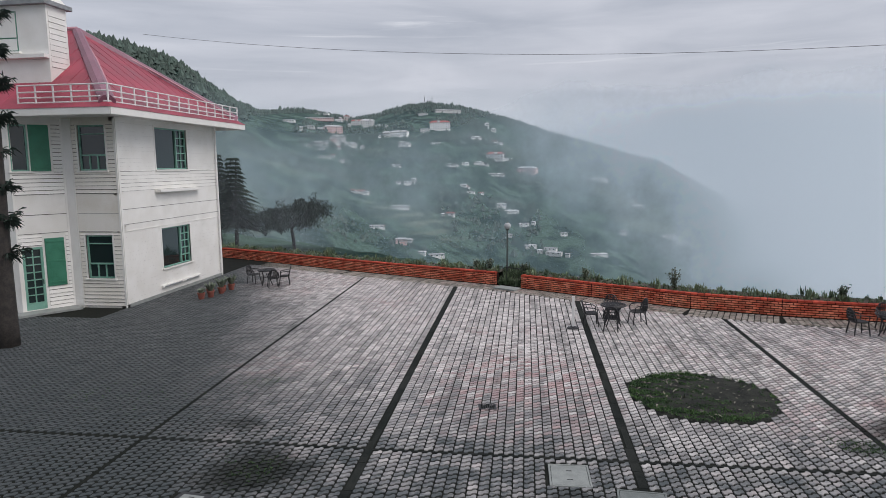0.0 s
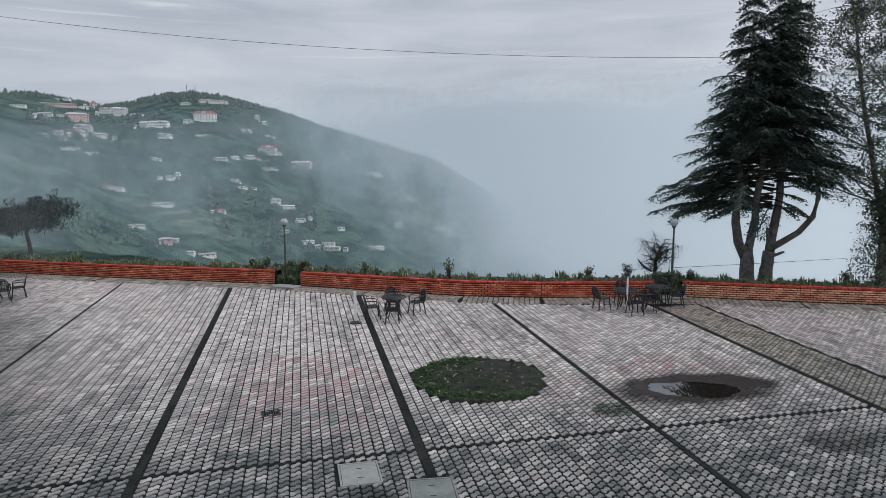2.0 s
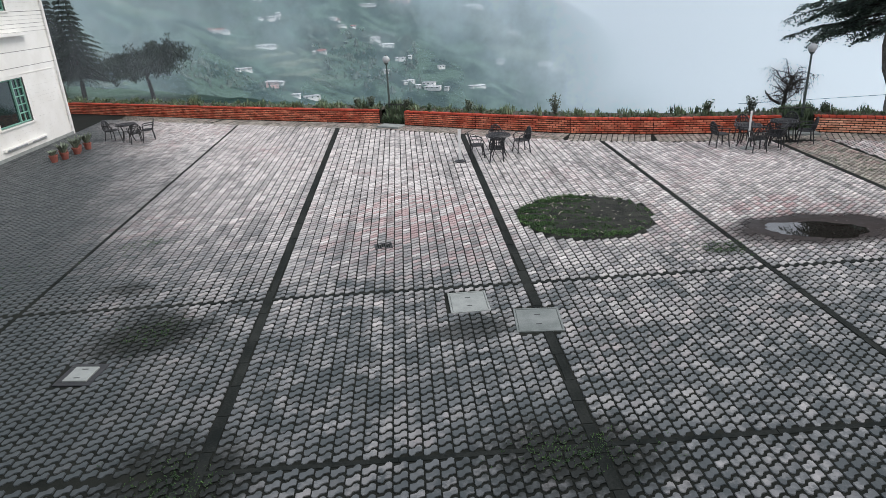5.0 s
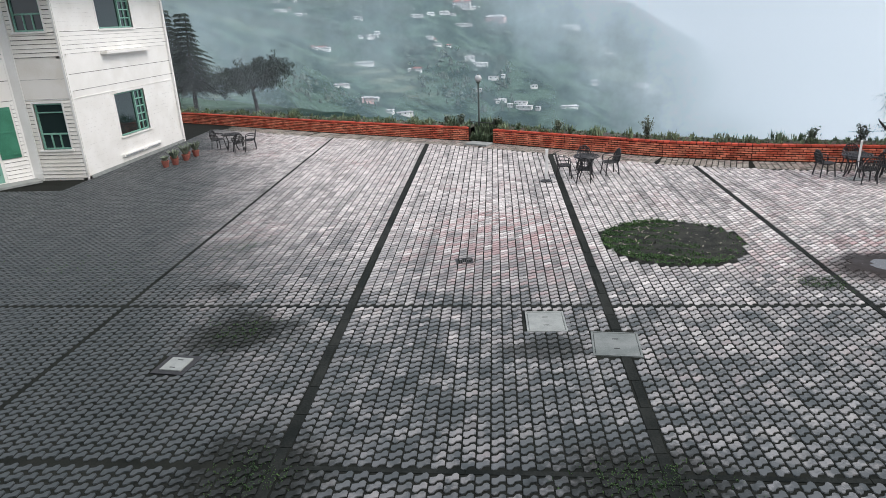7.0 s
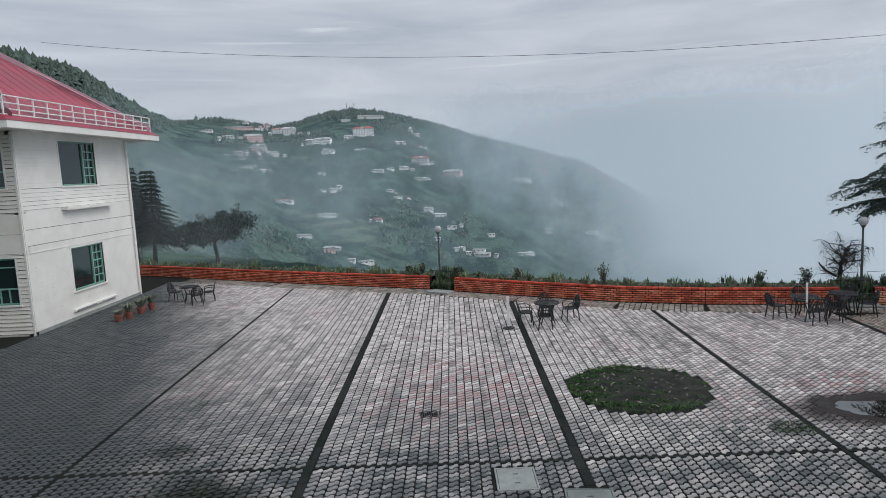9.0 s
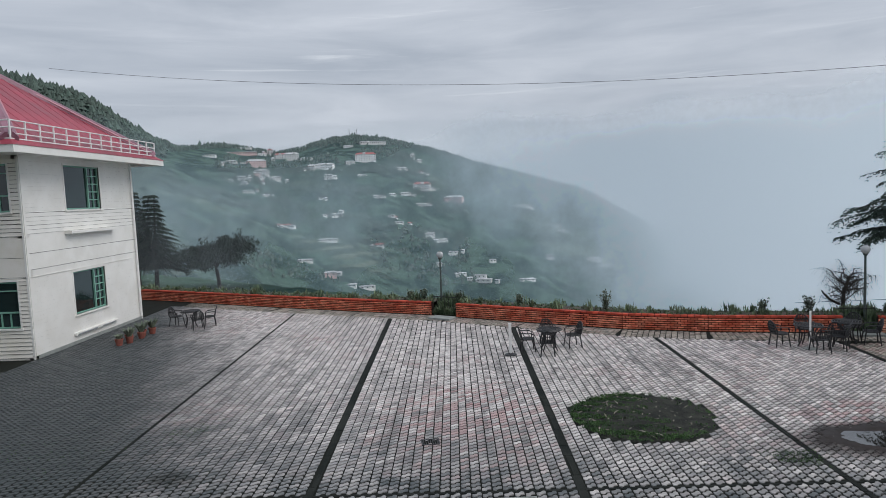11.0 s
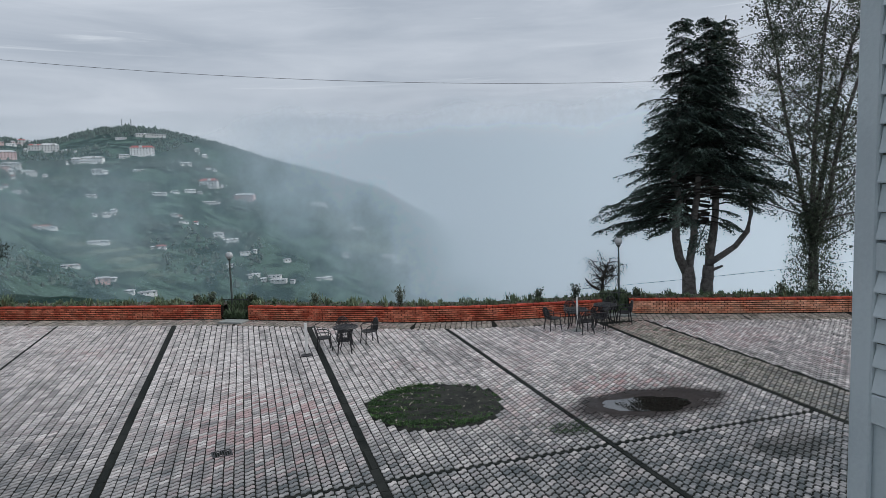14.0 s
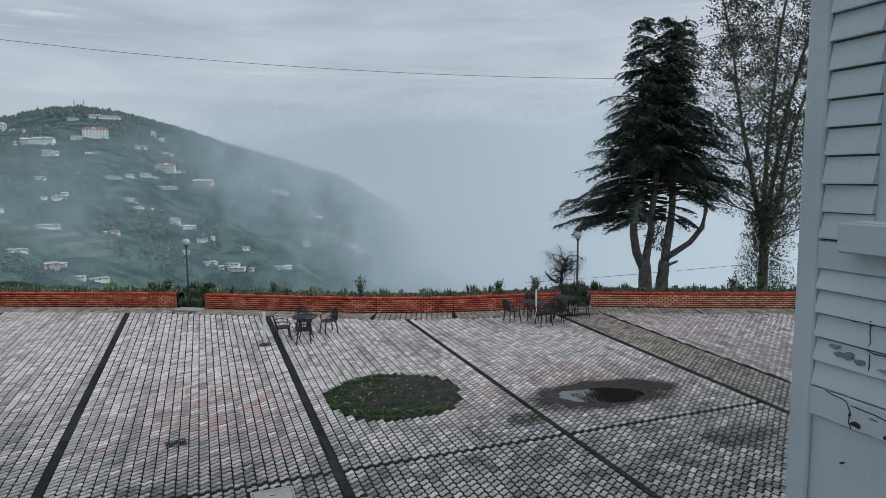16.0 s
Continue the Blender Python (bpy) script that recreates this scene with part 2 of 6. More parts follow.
M["needles"] = plain("cedar_needles", (0.042, 0.068, 0.058), (0.10, 0.145, 0.115), 0.75, 1.4, 12, 0.01, rnd=0.4)
M["dark_foliage"] = plain("dark_evergreen", (0.018, 0.032, 0.026), (0.05, 0.078, 0.06), 0.8, 1.4, 12, 0.01, rnd=0.4)
M["leaves"] = plain("broad_leaves", (0.085, 0.11, 0.08), (0.21, 0.25, 0.175), 0.6, 1.4, 12, 0.01, rnd=0.4)
M["blades"] = plain("garden_leaves", (0.06, 0.10, 0.05), (0.20, 0.26, 0.15), 0.6, 2.0, 15, 0.01, rnd=0.4)
M["lawn"] = plain("short_grass", (0.024, 0.062, 0.020), (0.075, 0.145, 0.045), 0.85, 2.5, 20, 0.02, rnd=0.35)
M["litter"] = plain("dry_leaves", (0.12, 0.11, 0.09), (0.30, 0.27, 0.22), 0.8, 6, 40, rnd=0.3)
# shade and dirt under the board laps, put in as a dark colour
M["gap"] = plain("dark_board_gap", (0.05, 0.045, 0.04), (0.12, 0.11, 0.095), 0.9, 3, 40)
M["terracotta"] = plain("terracotta", (0.20, 0.06, 0.045), (0.32, 0.11, 0.08), 0.75, 6, 50)
M["globe"] = plain("opal_lamp_glass", (0.42, 0.44, 0.45), (0.55, 0.57, 0.58), 0.25, 3, 30, 0.0005)
M["post"] = plain("dull_green_post", (0.05, 0.07, 0.065), (0.09, 0.11, 0.10), 0.5, 6, 50)
M["white_post"] = plain("white_enamel", (0.75, 0.74, 0.72), (0.84, 0.83, 0.81), 0.4, 5, 50, 0.001)
M["house_wall"] = plain("limewashed_wall", (0.80, 0.78, 0.77), (0.93, 0.92, 0.91), 0.8, 0.3, 2, 0.02, rnd=0.25)
M["house_pink"] = plain("pink_limewash", (0.66, 0.44, 0.42), (0.76, 0.54, 0.51), 0.8, 0.3, 2, 0.02)
M["house_roof"] = plain("tin_roof", (0.40, 0.40, 0.41), (0.70, 0.70, 0.71), 0.6, 0.2, 2, 0.02, rnd=0.4)
M["house_roof_red"] = plain("red_tin_roof", (0.34, 0.07, 0.06), (0.46, 0.12, 0.10), 0.6, 0.2, 2, 0.02)
# far panes, and the darkness of unlit rooms given as a colour
M["dark_pane_and_room"] = plain("dark_panes_and_rooms", (0.03, 0.035, 0.04), (0.06, 0.065, 0.07), 0.2, 0.5, 3, 0.002)


def glass_material():
    k = Nodes("window_glass")
    k.finish((0.015, 0.03, 0.03), k.smooth(k.noise(1.5), 0.3, 0.7, 0.03, 0.09), spec=0.75)
    return k.mat


def water_material():
    k = Nodes("puddle_water")
    mat = k.finish((0.02, 0.018, 0.016), 0.02, k.noise(3.0), 0.002, spec=1.0, strength=0.08)
    for node in k.n:
        if node.type == "BSDF_PRINCIPLED":
            node.inputs["IOR"].default_value = 2.0
    return mat


def silt_material():
    """A thin wet film over the pavers, breaking up towards its edge."""
    k = Nodes("wet_silt")
    p = k.add("SeparateXYZ", Vector=k.pos())
    u = k.math("DIVIDE", k.math("SUBTRACT", p.outputs[0], 9.15), 2.2)
    v = k.math("DIVIDE", k.math("SUBTRACT", p.outputs[1], 13.85), 1.0)
    d = k.math("ADD", k.math("MULTIPLY", u, u), k.math("MULTIPLY", v, v))
    n, fine = k.noise(1.6, 5.0), k.noise(14.0, 3.0)
    a = k.smooth(k.math("ADD", d, k.math("MULTIPLY_ADD", n, 1.3, -0.65)), 0.3, 1.35, 0.95, 0.0)
    specks = k.smooth(fine, 0.66, 0.72, 0.0, 0.5)
    c = k.mix(specks, k.mix(n, (0.017, 0.016, 0.016), (0.058, 0.046, 0.043)), (0.38, 0.36, 0.34))
    k.finish(c, k.smooth(n, 0.3, 0.7, 0.45, 0.7), fine, 0.002, spec=0.15)
    surface = k.out.inputs[0].links[0].from_socket
    m = k.add("MixShader", Fac=a)
    k.l.new(k.add("BsdfTransparent").outputs[0], m.inputs[1])
    k.l.new(surface, m.inputs[2])
    k.l.new(m.outputs[0], k.out.inputs[0])
    return k.mat


def hill_material():
    """Wooded slope with terraces, paths and clearings."""
    k = Nodes("wooded_hillside")
    n1, n2, n3 = k.noise(0.008, 6.0), k.noise(0.05, 5.0), k.noise(0.35, 4.0)
    c = k.mix(k.smooth(n2, 0.4, 0.6), (0.015, 0.04, 0.034), (0.075, 0.13, 0.10))
    p = k.add("SeparateXYZ", Vector=k.pos())
    terrace = k.math("SINE", k.math("ADD", k.math("MULTIPLY", p.outputs[2], 1.1), k.math("MULTIPLY", n2, 9.0)))
    clear = k.math("MULTIPLY", k.smooth(n1, 0.54, 0.66), k.smooth(terrace, -0.2, 0.8, 0.4, 1.0))
    clear = k.math("MULTIPLY", clear, k.smooth(p.outputs[2], 20.0, 55.0, 1.0, 0.0))
    c = k.mix(clear, c, (0.15, 0.18, 0.14))
    c = k.mix(k.smooth(n3, 0.45, 0.7, 0.0, 0.5), c, (0.02, 0.035, 0.02))
    return k.finish(c, 0.95, n3, 1.5, spec=0.1)


def mist_material():
    """Cloud lying against the slope: thin on the village, thick over the valley to the east."""
    k = Nodes("valley_mist")
    p = k.add("SeparateXYZ", Vector=k.pos())
    n = k.noise(0.014, 6.0, 0.6)
    n2 = k.noise(0.035, 5.0, 0.6)
    bearing = k.math("DEGREES", k.math("ARCTAN2", p.outputs[0], p.outputs[1]))
    wob = k.math("ADD", bearing, k.math("MULTIPLY_ADD", n, 34.0, -17.0))
    # the cloud's edge leans: further east higher up the slope
    wob = k.math("ADD", wob, k.math("MULTIPLY", p.outputs[2], 0.28))
    east = k.smooth(wob, -4.0, 18.0)
    west = k.math("MULTIPLY", k.smooth(bearing, -30.0, -20.0, 1.0, 0.0), k.smooth(n, 0.42, 0.62, 0.0, 0.2))
    # thinner on the wooded crest than half way down
    high = k.math("ADD", p.outputs[2], k.math("MULTIPLY_ADD", n2, 16.0, -8.0))
    band = k.math("MULTIPLY", k.smooth(high, 9.0, 24.0, 1.0, 0.42), k.smooth(high, -26.0, 4.0, 0.5, 1.0))
    base = k.math("MULTIPLY", k.math("MULTIPLY_ADD", k.smooth(n2, 0.3, 0.7), 0.2, 0.2), k.math("MULTIPLY", band, k.smooth(bearing, -32.0, -20.0, 0.55, 1.0)))
    a = k.math("MAXIMUM", k.math("MULTIPLY_ADD", k.math("SUBTRACT", 1.0, base), east, base), k.math("ADD", base, west))
    a = k.math("MULTIPLY", a, k.smooth(high, 16.0, 38.0, 1.0, 0.0))
    tint = k.mix(east, (0.555, 0.715, 0.78), (0.65, 0.735, 0.79))
    d = k.add("BsdfDiffuse", Color=tint, Normal=k.add("CombineXYZ", X=0.0, Y=0.0, Z=1.0).outputs[0])
    t = k.add("BsdfTranslucent", Color=tint, Normal=k.add("CombineXYZ", X=0.0, Y=0.0, Z=-1.0).outputs[0])
    both = k.n.new("ShaderNodeAddShader")
    k.l.new(d.outputs[0], both.inputs[0])
    k.l.new(t.outputs[0], both.inputs[1])
    m = k.add("MixShader", Fac=k.math("MINIMUM", a, 0.985))
    k.l.new(k.add("BsdfTransparent").outputs[0], m.inputs[1])
    k.l.new(both.outputs[0], m.inputs[2])
    k.l.new(m.outputs[0], k.out.inputs[0])
    return k.mat


def wisp_material():
    """A thin wisp, fading out at its ends and top."""
    k = Nodes("mist_wisp")
    p = k.add("SeparateXYZ", Vector=k.pos())
    a = k.smooth(k.noise(0.16, 5.0, 0.6), 0.3, 0.75, 0.0, 0.10)
    a = k.math("MULTIPLY", a, k.smooth(p.outputs[2], 3.5, 8.8, 1.0, 0.0))
    a = k.math("MULTIPLY", a, k.smooth(p.outputs[0], -14.0, -8.0, 1.0, 0.0))
    white = (0.66, 0.72, 0.76, 1)
    d = k.add("BsdfDiffuse", Color=white, Normal=k.add("CombineXYZ", X=0.0, Y=0.0, Z=1.0).outputs[0])
    t = k.add("BsdfTranslucent", Color=white, Normal=k.add("CombineXYZ", X=0.0, Y=0.0, Z=-1.0).outputs[0])
    both = k.n.new("ShaderNodeAddShader")
    k.l.new(d.outputs[0], both.inputs[0])
    k.l.new(t.outputs[0], both.inputs[1])
    m = k.add("MixShader", Fac=a)
    k.l.new(k.add("BsdfTransparent").outputs[0], m.inputs[1])
    k.l.new(both.outputs[0], m.inputs[2])
    k.l.new(m.outputs[0], k.out.inputs[0])
    return k.mat


M["silt"] = silt_material()
M["glass"], M["water"], M["hill"], M["mist"], M["wisp"] = glass_material(), water_material(), hill_material(), mist_material(), wisp_material()


# ---- mesh helpers ----
def link_mesh(name, bm, material, parent=None, label="", smooth=False):
    me = bpy.data.meshes.new(name)
    bm.to_mesh(me)
    bm.free()
    me.materials.append(material)
    if smooth:
        me.shade_smooth()
    ob = new(name, me)
    if parent:
        ob.parent = parent
    if label:
        ob["label"] = label
    return ob


def part(name, bm, material, parent, label="", smooth=False):
    return link_mesh(name, bm, material, parent, label, smooth)


def raw(name, verts, faces, material, parent=None, smooth=False):
    me = bpy.data.meshes.new(name)
    me.from_pydata(verts, [], faces)
    me.materials.append(material)
    if smooth:
        me.shade_smooth()
    ob = new(name, me)
    if parent:
        ob.parent = parent
    return ob


def thing(name, m, label, category, group="", kind=""):
    ob = new(name)
    ob.matrix_world = m
    ob.empty_display_size = 0.2
    return tagged(ob, label, category, group, kind)


def box(bm, x0, x1, y0, y1, z0, z1, bevel=0.0, m=None):
    """An axis-aligned box, its edges bevelled, moved by m."""
    r = bmesh.ops.create_cube(bm, size=1.0, matrix=Matrix.Translation(((x0 + x1) / 2, (y0 + y1) / 2, (z0 + z1) / 2)) @ Matrix.Diagonal((x1 - x0, y1 - y0, z1 - z0, 1)))
    vs = r["verts"]
    if bevel:
        es = list({e for v in vs for e in v.link_edges})
        g = bmesh.ops.bevel(bm, geom=es, offset=bevel, segments=1, affect="EDGES", profile=0.5)
        vs = list({v for f in g["faces"] for v in f.verts} | {v for v in vs if v.is_valid})
    if m is not None:
        bmesh.ops.transform(bm, matrix=m, verts=vs)
    return bm


def boxed(*args, **kw):
    return box(bmesh.new(), *args, **kw)


def tube(bm, pts, radii, sides=8, cap=True):
    """A tube through pts with a radius at each."""
    rings = []
    up = Vector((0.31, 0.17, 0.93))
    for i, p in enumerate(pts):
        d = (Vector(pts[min(i + 1, len(pts) - 1)]) - Vector(pts[max(i - 1, 0)])).normalized()
        u = d.cross(up if abs(d.dot(up)) < 0.95 else Vector((1, 0, 0))).normalized()
        v = d.cross(u)
        r = radii[i] if hasattr(radii, "__len__") else radii
        rings.append([bm.verts.new(Vector(p) + r * (math.cos(a) * u + math.sin(a) * v)) for a in (2 * math.pi * k / sides for k in range(sides))])
    for a, b in zip(rings, rings[1:]):
        for k in range(sides):
            bm.faces.new((a[k], a[(k + 1) % sides], b[(k + 1) % sides], b[k]))
    if cap:
        bm.faces.new(rings[0][::-1])
        bm.faces.new(rings[-1])
    return bm


def tubed(pts, radii, sides=8):
    return tube(bmesh.new(), pts, radii, sides)


def lathe(bm, profile, sides=16, centre=(0, 0, 0)):
    """A turned form from (radius, height) pairs."""
    cx, cy, cz = centre
    rings = [[bm.verts.new((cx + r * math.cos(2 * math.pi * k / sides), cy + r * math.sin(2 * math.pi * k / sides), cz + z)) for k in range(sides)] for r, z in profile]
    for a, b in zip(rings, rings[1:]):
        for k in range(sides):
            bm.faces.new((a[k], a[(k + 1) % sides], b[(k + 1) % sides], b[k]))
    bm.faces.new(rings[0][::-1])
    bm.faces.new(rings[-1])
    return bm


# ---- the land ----
RIDGE_AZ = [-75, -50, -35, -30.4, -28.5, -26.6, -25, -22.9, -19.8, -18.4, -15.6, -13.7, -12.2, -10.8, -8.9, -7.0, -5.0, -3.2, -1.2, 1.1, 3.3, 5.5, 7.8, 10.3, 14, 20, 30, 75]
RIDGE_EL = [6, 9.6, 9.8, 8.4, 7.4, 5.9, 4.9, 4.8, 4.9, 4.7, 4.2, 4.4, 4.9, 5.25, 5.4, 5.2, 4.8, 4.3, 3.7, 2.85, 2.2, 1.55, 0.8, 0.2, -2.0, -5, -9, -9]


def slope_profile(az):
    ridge_r = np.interp(az, [-40, -27, -19, 30], [620, 720, 1000, 1000])
    ridge_z = 5.4 + ridge_r * math.tan(radians(float(np.interp(az, RIDGE_AZ, RIDGE_EL))))
    valley_r = np.interp(az, [-40, -25, -15, 30], [260, 270, 340, 380])
    valley_z = np.interp(az, [-40, -25, -18, -5, 30], [-24, -30, -46, -85, -130])
    return valley_r, valley_z, ridge_r, ridge_z


def land(x, y):
    """Height of the ground."""
    r, az = math.hypot(x, y - 0.6), math.degrees(math.atan2(x, y - 0.6))
    if abs(az) > 76 or r < 18:
        return -0.35
    beyond = (y + 0.47 * x - 29.3) / 1.105
    vr, vz, rr, rz = slope_profile(az)
    lip = r - beyond / max(math.cos(radians(az - 25)), 0.2)
    r0 = max(lip + float(np.interp(az, [-30, -18, 0, 26, 32], [22, 12, 2.5, 2.5, 4.5])), 20.0)
    if beyond < 0:
        return -0.35
    if r < r0:
        return -0.25 if beyond > 0.5 else -0.35
    z = float(np.interp(r, [r0, max(vr, r0 + 40), max(rr, r0 + 90), rr + 500, 4500], [-0.25, vz, rz, rz - 220, -260]))
    bump = noise.fractal((x * 0.01, y * 0.01, 0.0), 1.0, 2.0, 5) * 0.05 * max(0.0, min(r - 60, 250)) * (0.25 if abs(r - rr) < 120 else 1.0)
    return z + bump


def build_land():
    radii = [0.5] + list(np.geomspace(8, 60, 26)) + list(np.geomspace(64, 1400, 90)) + [1800, 2600, 4500]
    angles = list(np.arange(-180, -78, 6.0)) + list(np.arange(-78, 78, 0.75)) + list(np.arange(78, 180, 6.0))
    verts = [(r * math.sin(radians(a)), 0.6 + r * math.cos(radians(a)), land(r * math.sin(radians(a)), 0.6 + r * math.cos(radians(a)))) for r in radii for a in angles]
    n = len(angles)
    faces = [(i * n + j, i * n + (j + 1) % n, (i + 1) * n + (j + 1) % n, (i + 1) * n + j) for i in range(len(radii) - 1) for j in range(n)]
    faces.append(tuple(range(n))[::-1])
    ob = raw("ground", verts, faces, M["hill"], smooth=True)
    return tagged(ob, "wooded green hillside falling into a misty valley", "hillside", kind="structure")


build_land()


def build_mist():
    angles = np.arange(-62, 62.1, 0.5)
    heights = [-150, -100, -50, -20, 20, 50]
    verts = [(230 * math.sin(radians(a)), 230 * math.cos(radians(a)), z) for z in heights for a in angles]
    n = len(angles)
    faces = [(i * n + j, i * n + j + 1, (i + 1) * n + j + 1, (i + 1) * n + j) for i in range(len(heights) - 1) for j in range(n - 1)]
    line = [(-27.0, 43.1), (-7.5, 34.3)]
    n2 = 40
    lv, lf = [], []
    for z in (-1.0, 1.0, 3.0, 5.0, 7.0, 9.0):
        for j in range(n2):
            f = j / (n2 - 1)
            lv.append((line[0][0] + (line[1][0] - line[0][0]) * f, line[0][1] + (line[1][1] - line[0][1]) * f, z))
    lf = [(i * n2 + j, i * n2 + j + 1, (i + 1) * n2 + j + 1, (i + 1) * n2 + j) for i in range(5) for j in range(n2 - 1)]
    tagged(raw("backdrop_mist_wisp", lv, lf, M["wisp"], smooth=True), "thin wisp of mist beyond the terrace", "mist", kind="structure")
    return tagged(raw("backdrop_mist", verts, faces, M["mist"], smooth=True), "pale grey cloud drifting across the valley", "mist", kind="structure")


build_mist()

# ---- terrace floor ----
WALL_LINE = [(-30.0, 42.6), (-17.5, 37.3), (-9.1, 33.2), (-4.7, 31.2), (-1.36, 29.75), (-0.25, 29.05), (2.7, 27.3), (6.2, 25.35), (9.1, 24.35), (13.5, 23.45), (14.55, 23.25), (18.35, 21.4), (22.0, 19.8), (34.0, 14.6)]


def wall_y(x):
    return float(np.interp(x, [p[0] for p in WALL_LINE], [p[1] for p in WALL_LINE]))


def build_floor():
    xs = [-34.0] + [p[0] for p in WALL_LINE]
    top = [(x, wall_y(x) + 0.1, -0.014) for x in xs]
    bm = bmesh.new()
    back = [bm.verts.new((x, -14.0, -0.014)) for x, _, _ in top]
    front = [bm.verts.new(v) for v in top]
    for i in range(len(top) - 1):
        bm.faces.new((back[i], back[i + 1], front[i + 1], front[i]))
    lower = bmesh.ops.extrude_face_region(bm, geom=bm.faces[:])
    bmesh.ops.translate(bm, vec=(0, 0, -0.3), verts=[v for v in lower["geom"] if isinstance(v, bmesh.types.BMVert)])
    bmesh.ops.recalc_face_normals(bm, faces=bm.faces[:])
    return tagged(link_mesh("floor", bm, M["bedding"]), "paved hotel terrace with dark mossy joints, damp", "terrace", kind="structure")


floor = build_floor()

# joints between the paved bays: (x at y=6, x at y=30, half width, y from)
BAYS = [(-7.45, -8.05, 0.03, 13.5), (-2.72, -3.22, 0.078, 5.0), (2.2, 2.03, 0.08, 5.0), (7.0, 6.95, 0.055, 5.0), (12.05, 12.85, 0.055, 6.0)]
CROSS = [(12.0, 0.035, -7.2, 11.8), (7.12, 0.045, -2.7, 6.6)]
COVERS = [(0.95, 11.33, 0.36, 0.41), (2.08, 10.47, 0.40, 0.42), (-5.33, 9.66, 0.30, 0.31)]
BED = (4.25, 15.7, 1.68)


def bay_x(bay, y):
    return bay[0] + (bay[1] - bay[0]) * (y - 6.0) / 24.0


def build_joints():
    rnd = random.Random(41)
    for b in BAYS:
        bm = bmesh.new()
        y, i = b[3], 0
        while y < wall_y(bay_x(b, y)) - 1.2:
            y2 = min(y + rnd.uniform(0.5, 1.1), wall_y(bay_x(b, y)) - 1.0)
            xa, xb = bay_x(b, y), bay_x(b, y2)
            ang = math.degrees(math.atan2(xa - xb, y2 - y))
            box(bm, -b[2] * rnd.uniform(0.6, 1.25), b[2] * rnd.uniform(0.6, 1.25), 0, y2 - y - 0.012, -0.05, 0.0, 0.004, pose(xa, y, 0.001 * (i % 3) - 0.004, 0, 0, ang))
            y, i = y2, i + 1
        tagged(link_mesh("drain_strip", bm, M["joint"], floor), "dark mossy concrete strip between paved bays")
    for y, h, x0, x1 in CROSS:
        bm = bmesh.new()
        x = x0
        while x < x1:
            box(bm, x, min(x + 2.4, x1) - 0.01, y - h, y + h, -0.05, -0.003, 0.004)
            x += 2.4
        tagged(link_mesh("drain_strip", bm, M["joint"], floor), "dark mossy concrete strip between paved bays")


build_joints()


def paver_allowed(x, y, strips=True):
    if y < 4.6 or y > wall_y(x) - 0.1 or x > 26:
        return False
    if x < -15.75 and y > 21.9:
        return False
    if x < -24.0:
        return False
    for b in BAYS if strips else ():
        if y > b[3] - 0.1 and abs(x - bay_x(b, y)) < b[2] + 0.05:
            return False
    for cy, h, x0, x1 in CROSS:
        if x0 - 0.1 < x < x1 and abs(y - cy) < h + 0.04:
            return False
    for cx, cy, a, b in COVERS:
        if abs(x - cx) < a + 0.02 and abs(y - cy) < b + 0.015:
            return False
    return math.hypot(x - BED[0], y - BED[1]) > BED[2] + 0.06 * math.sin(5 * math.atan2(y - BED[1], x - BED[0]))


PW, PD = 0.2, 0.166


def paver_outline(fine):
    """The lobed outline of one interlocking paver, counter-clockwise: its ends step up from left to right."""
    a, b, e = PW / 2 - 0.0145, PD / 2 - 0.0215, 0.031
    near = [(-1.0, -e + 0.022), (-0.66, -e - 0.004), (-0.22, -e * 0.75), (0.1, e * 0.8), (0.6, e + 0.006), (1.0, e + 0.012)]
    far = [(-1.0, -e - 0.012), (-0.6, -e - 0.004), (-0.1, -e * 0.8), (0.22, e * 0.75), (0.66, e + 0.004), (1.0, e - 0.022)]
    if not fine:
        near, far = near[1:2] + near[2:5], far[1:4] + far[4:5]
        near[0], near[-1], far[0], far[-1] = (-1.0, near[0][1]), (1.0, near[-1][1] + 0.004), (-1.0, far[0][1] - 0.004), (1.0, far[-1][1])
    return [(u * a, -b + v) for u, v in near] + [(u * a, b + v) for u, v in far[::-1]]


def row_heights():
    """Rows of pavers, fitted between the cross strips."""
    rows = []
    for y0, y1 in ((4.5, 7.07), (7.17, 11.955), (12.045, 38.0)):
        n = round((y1 - y0) / PD)
        rows += [y0 + (k + 0.5) * (y1 - y0) / n for k in range(n)]
    return rows


ROWS_Y = row_heights()


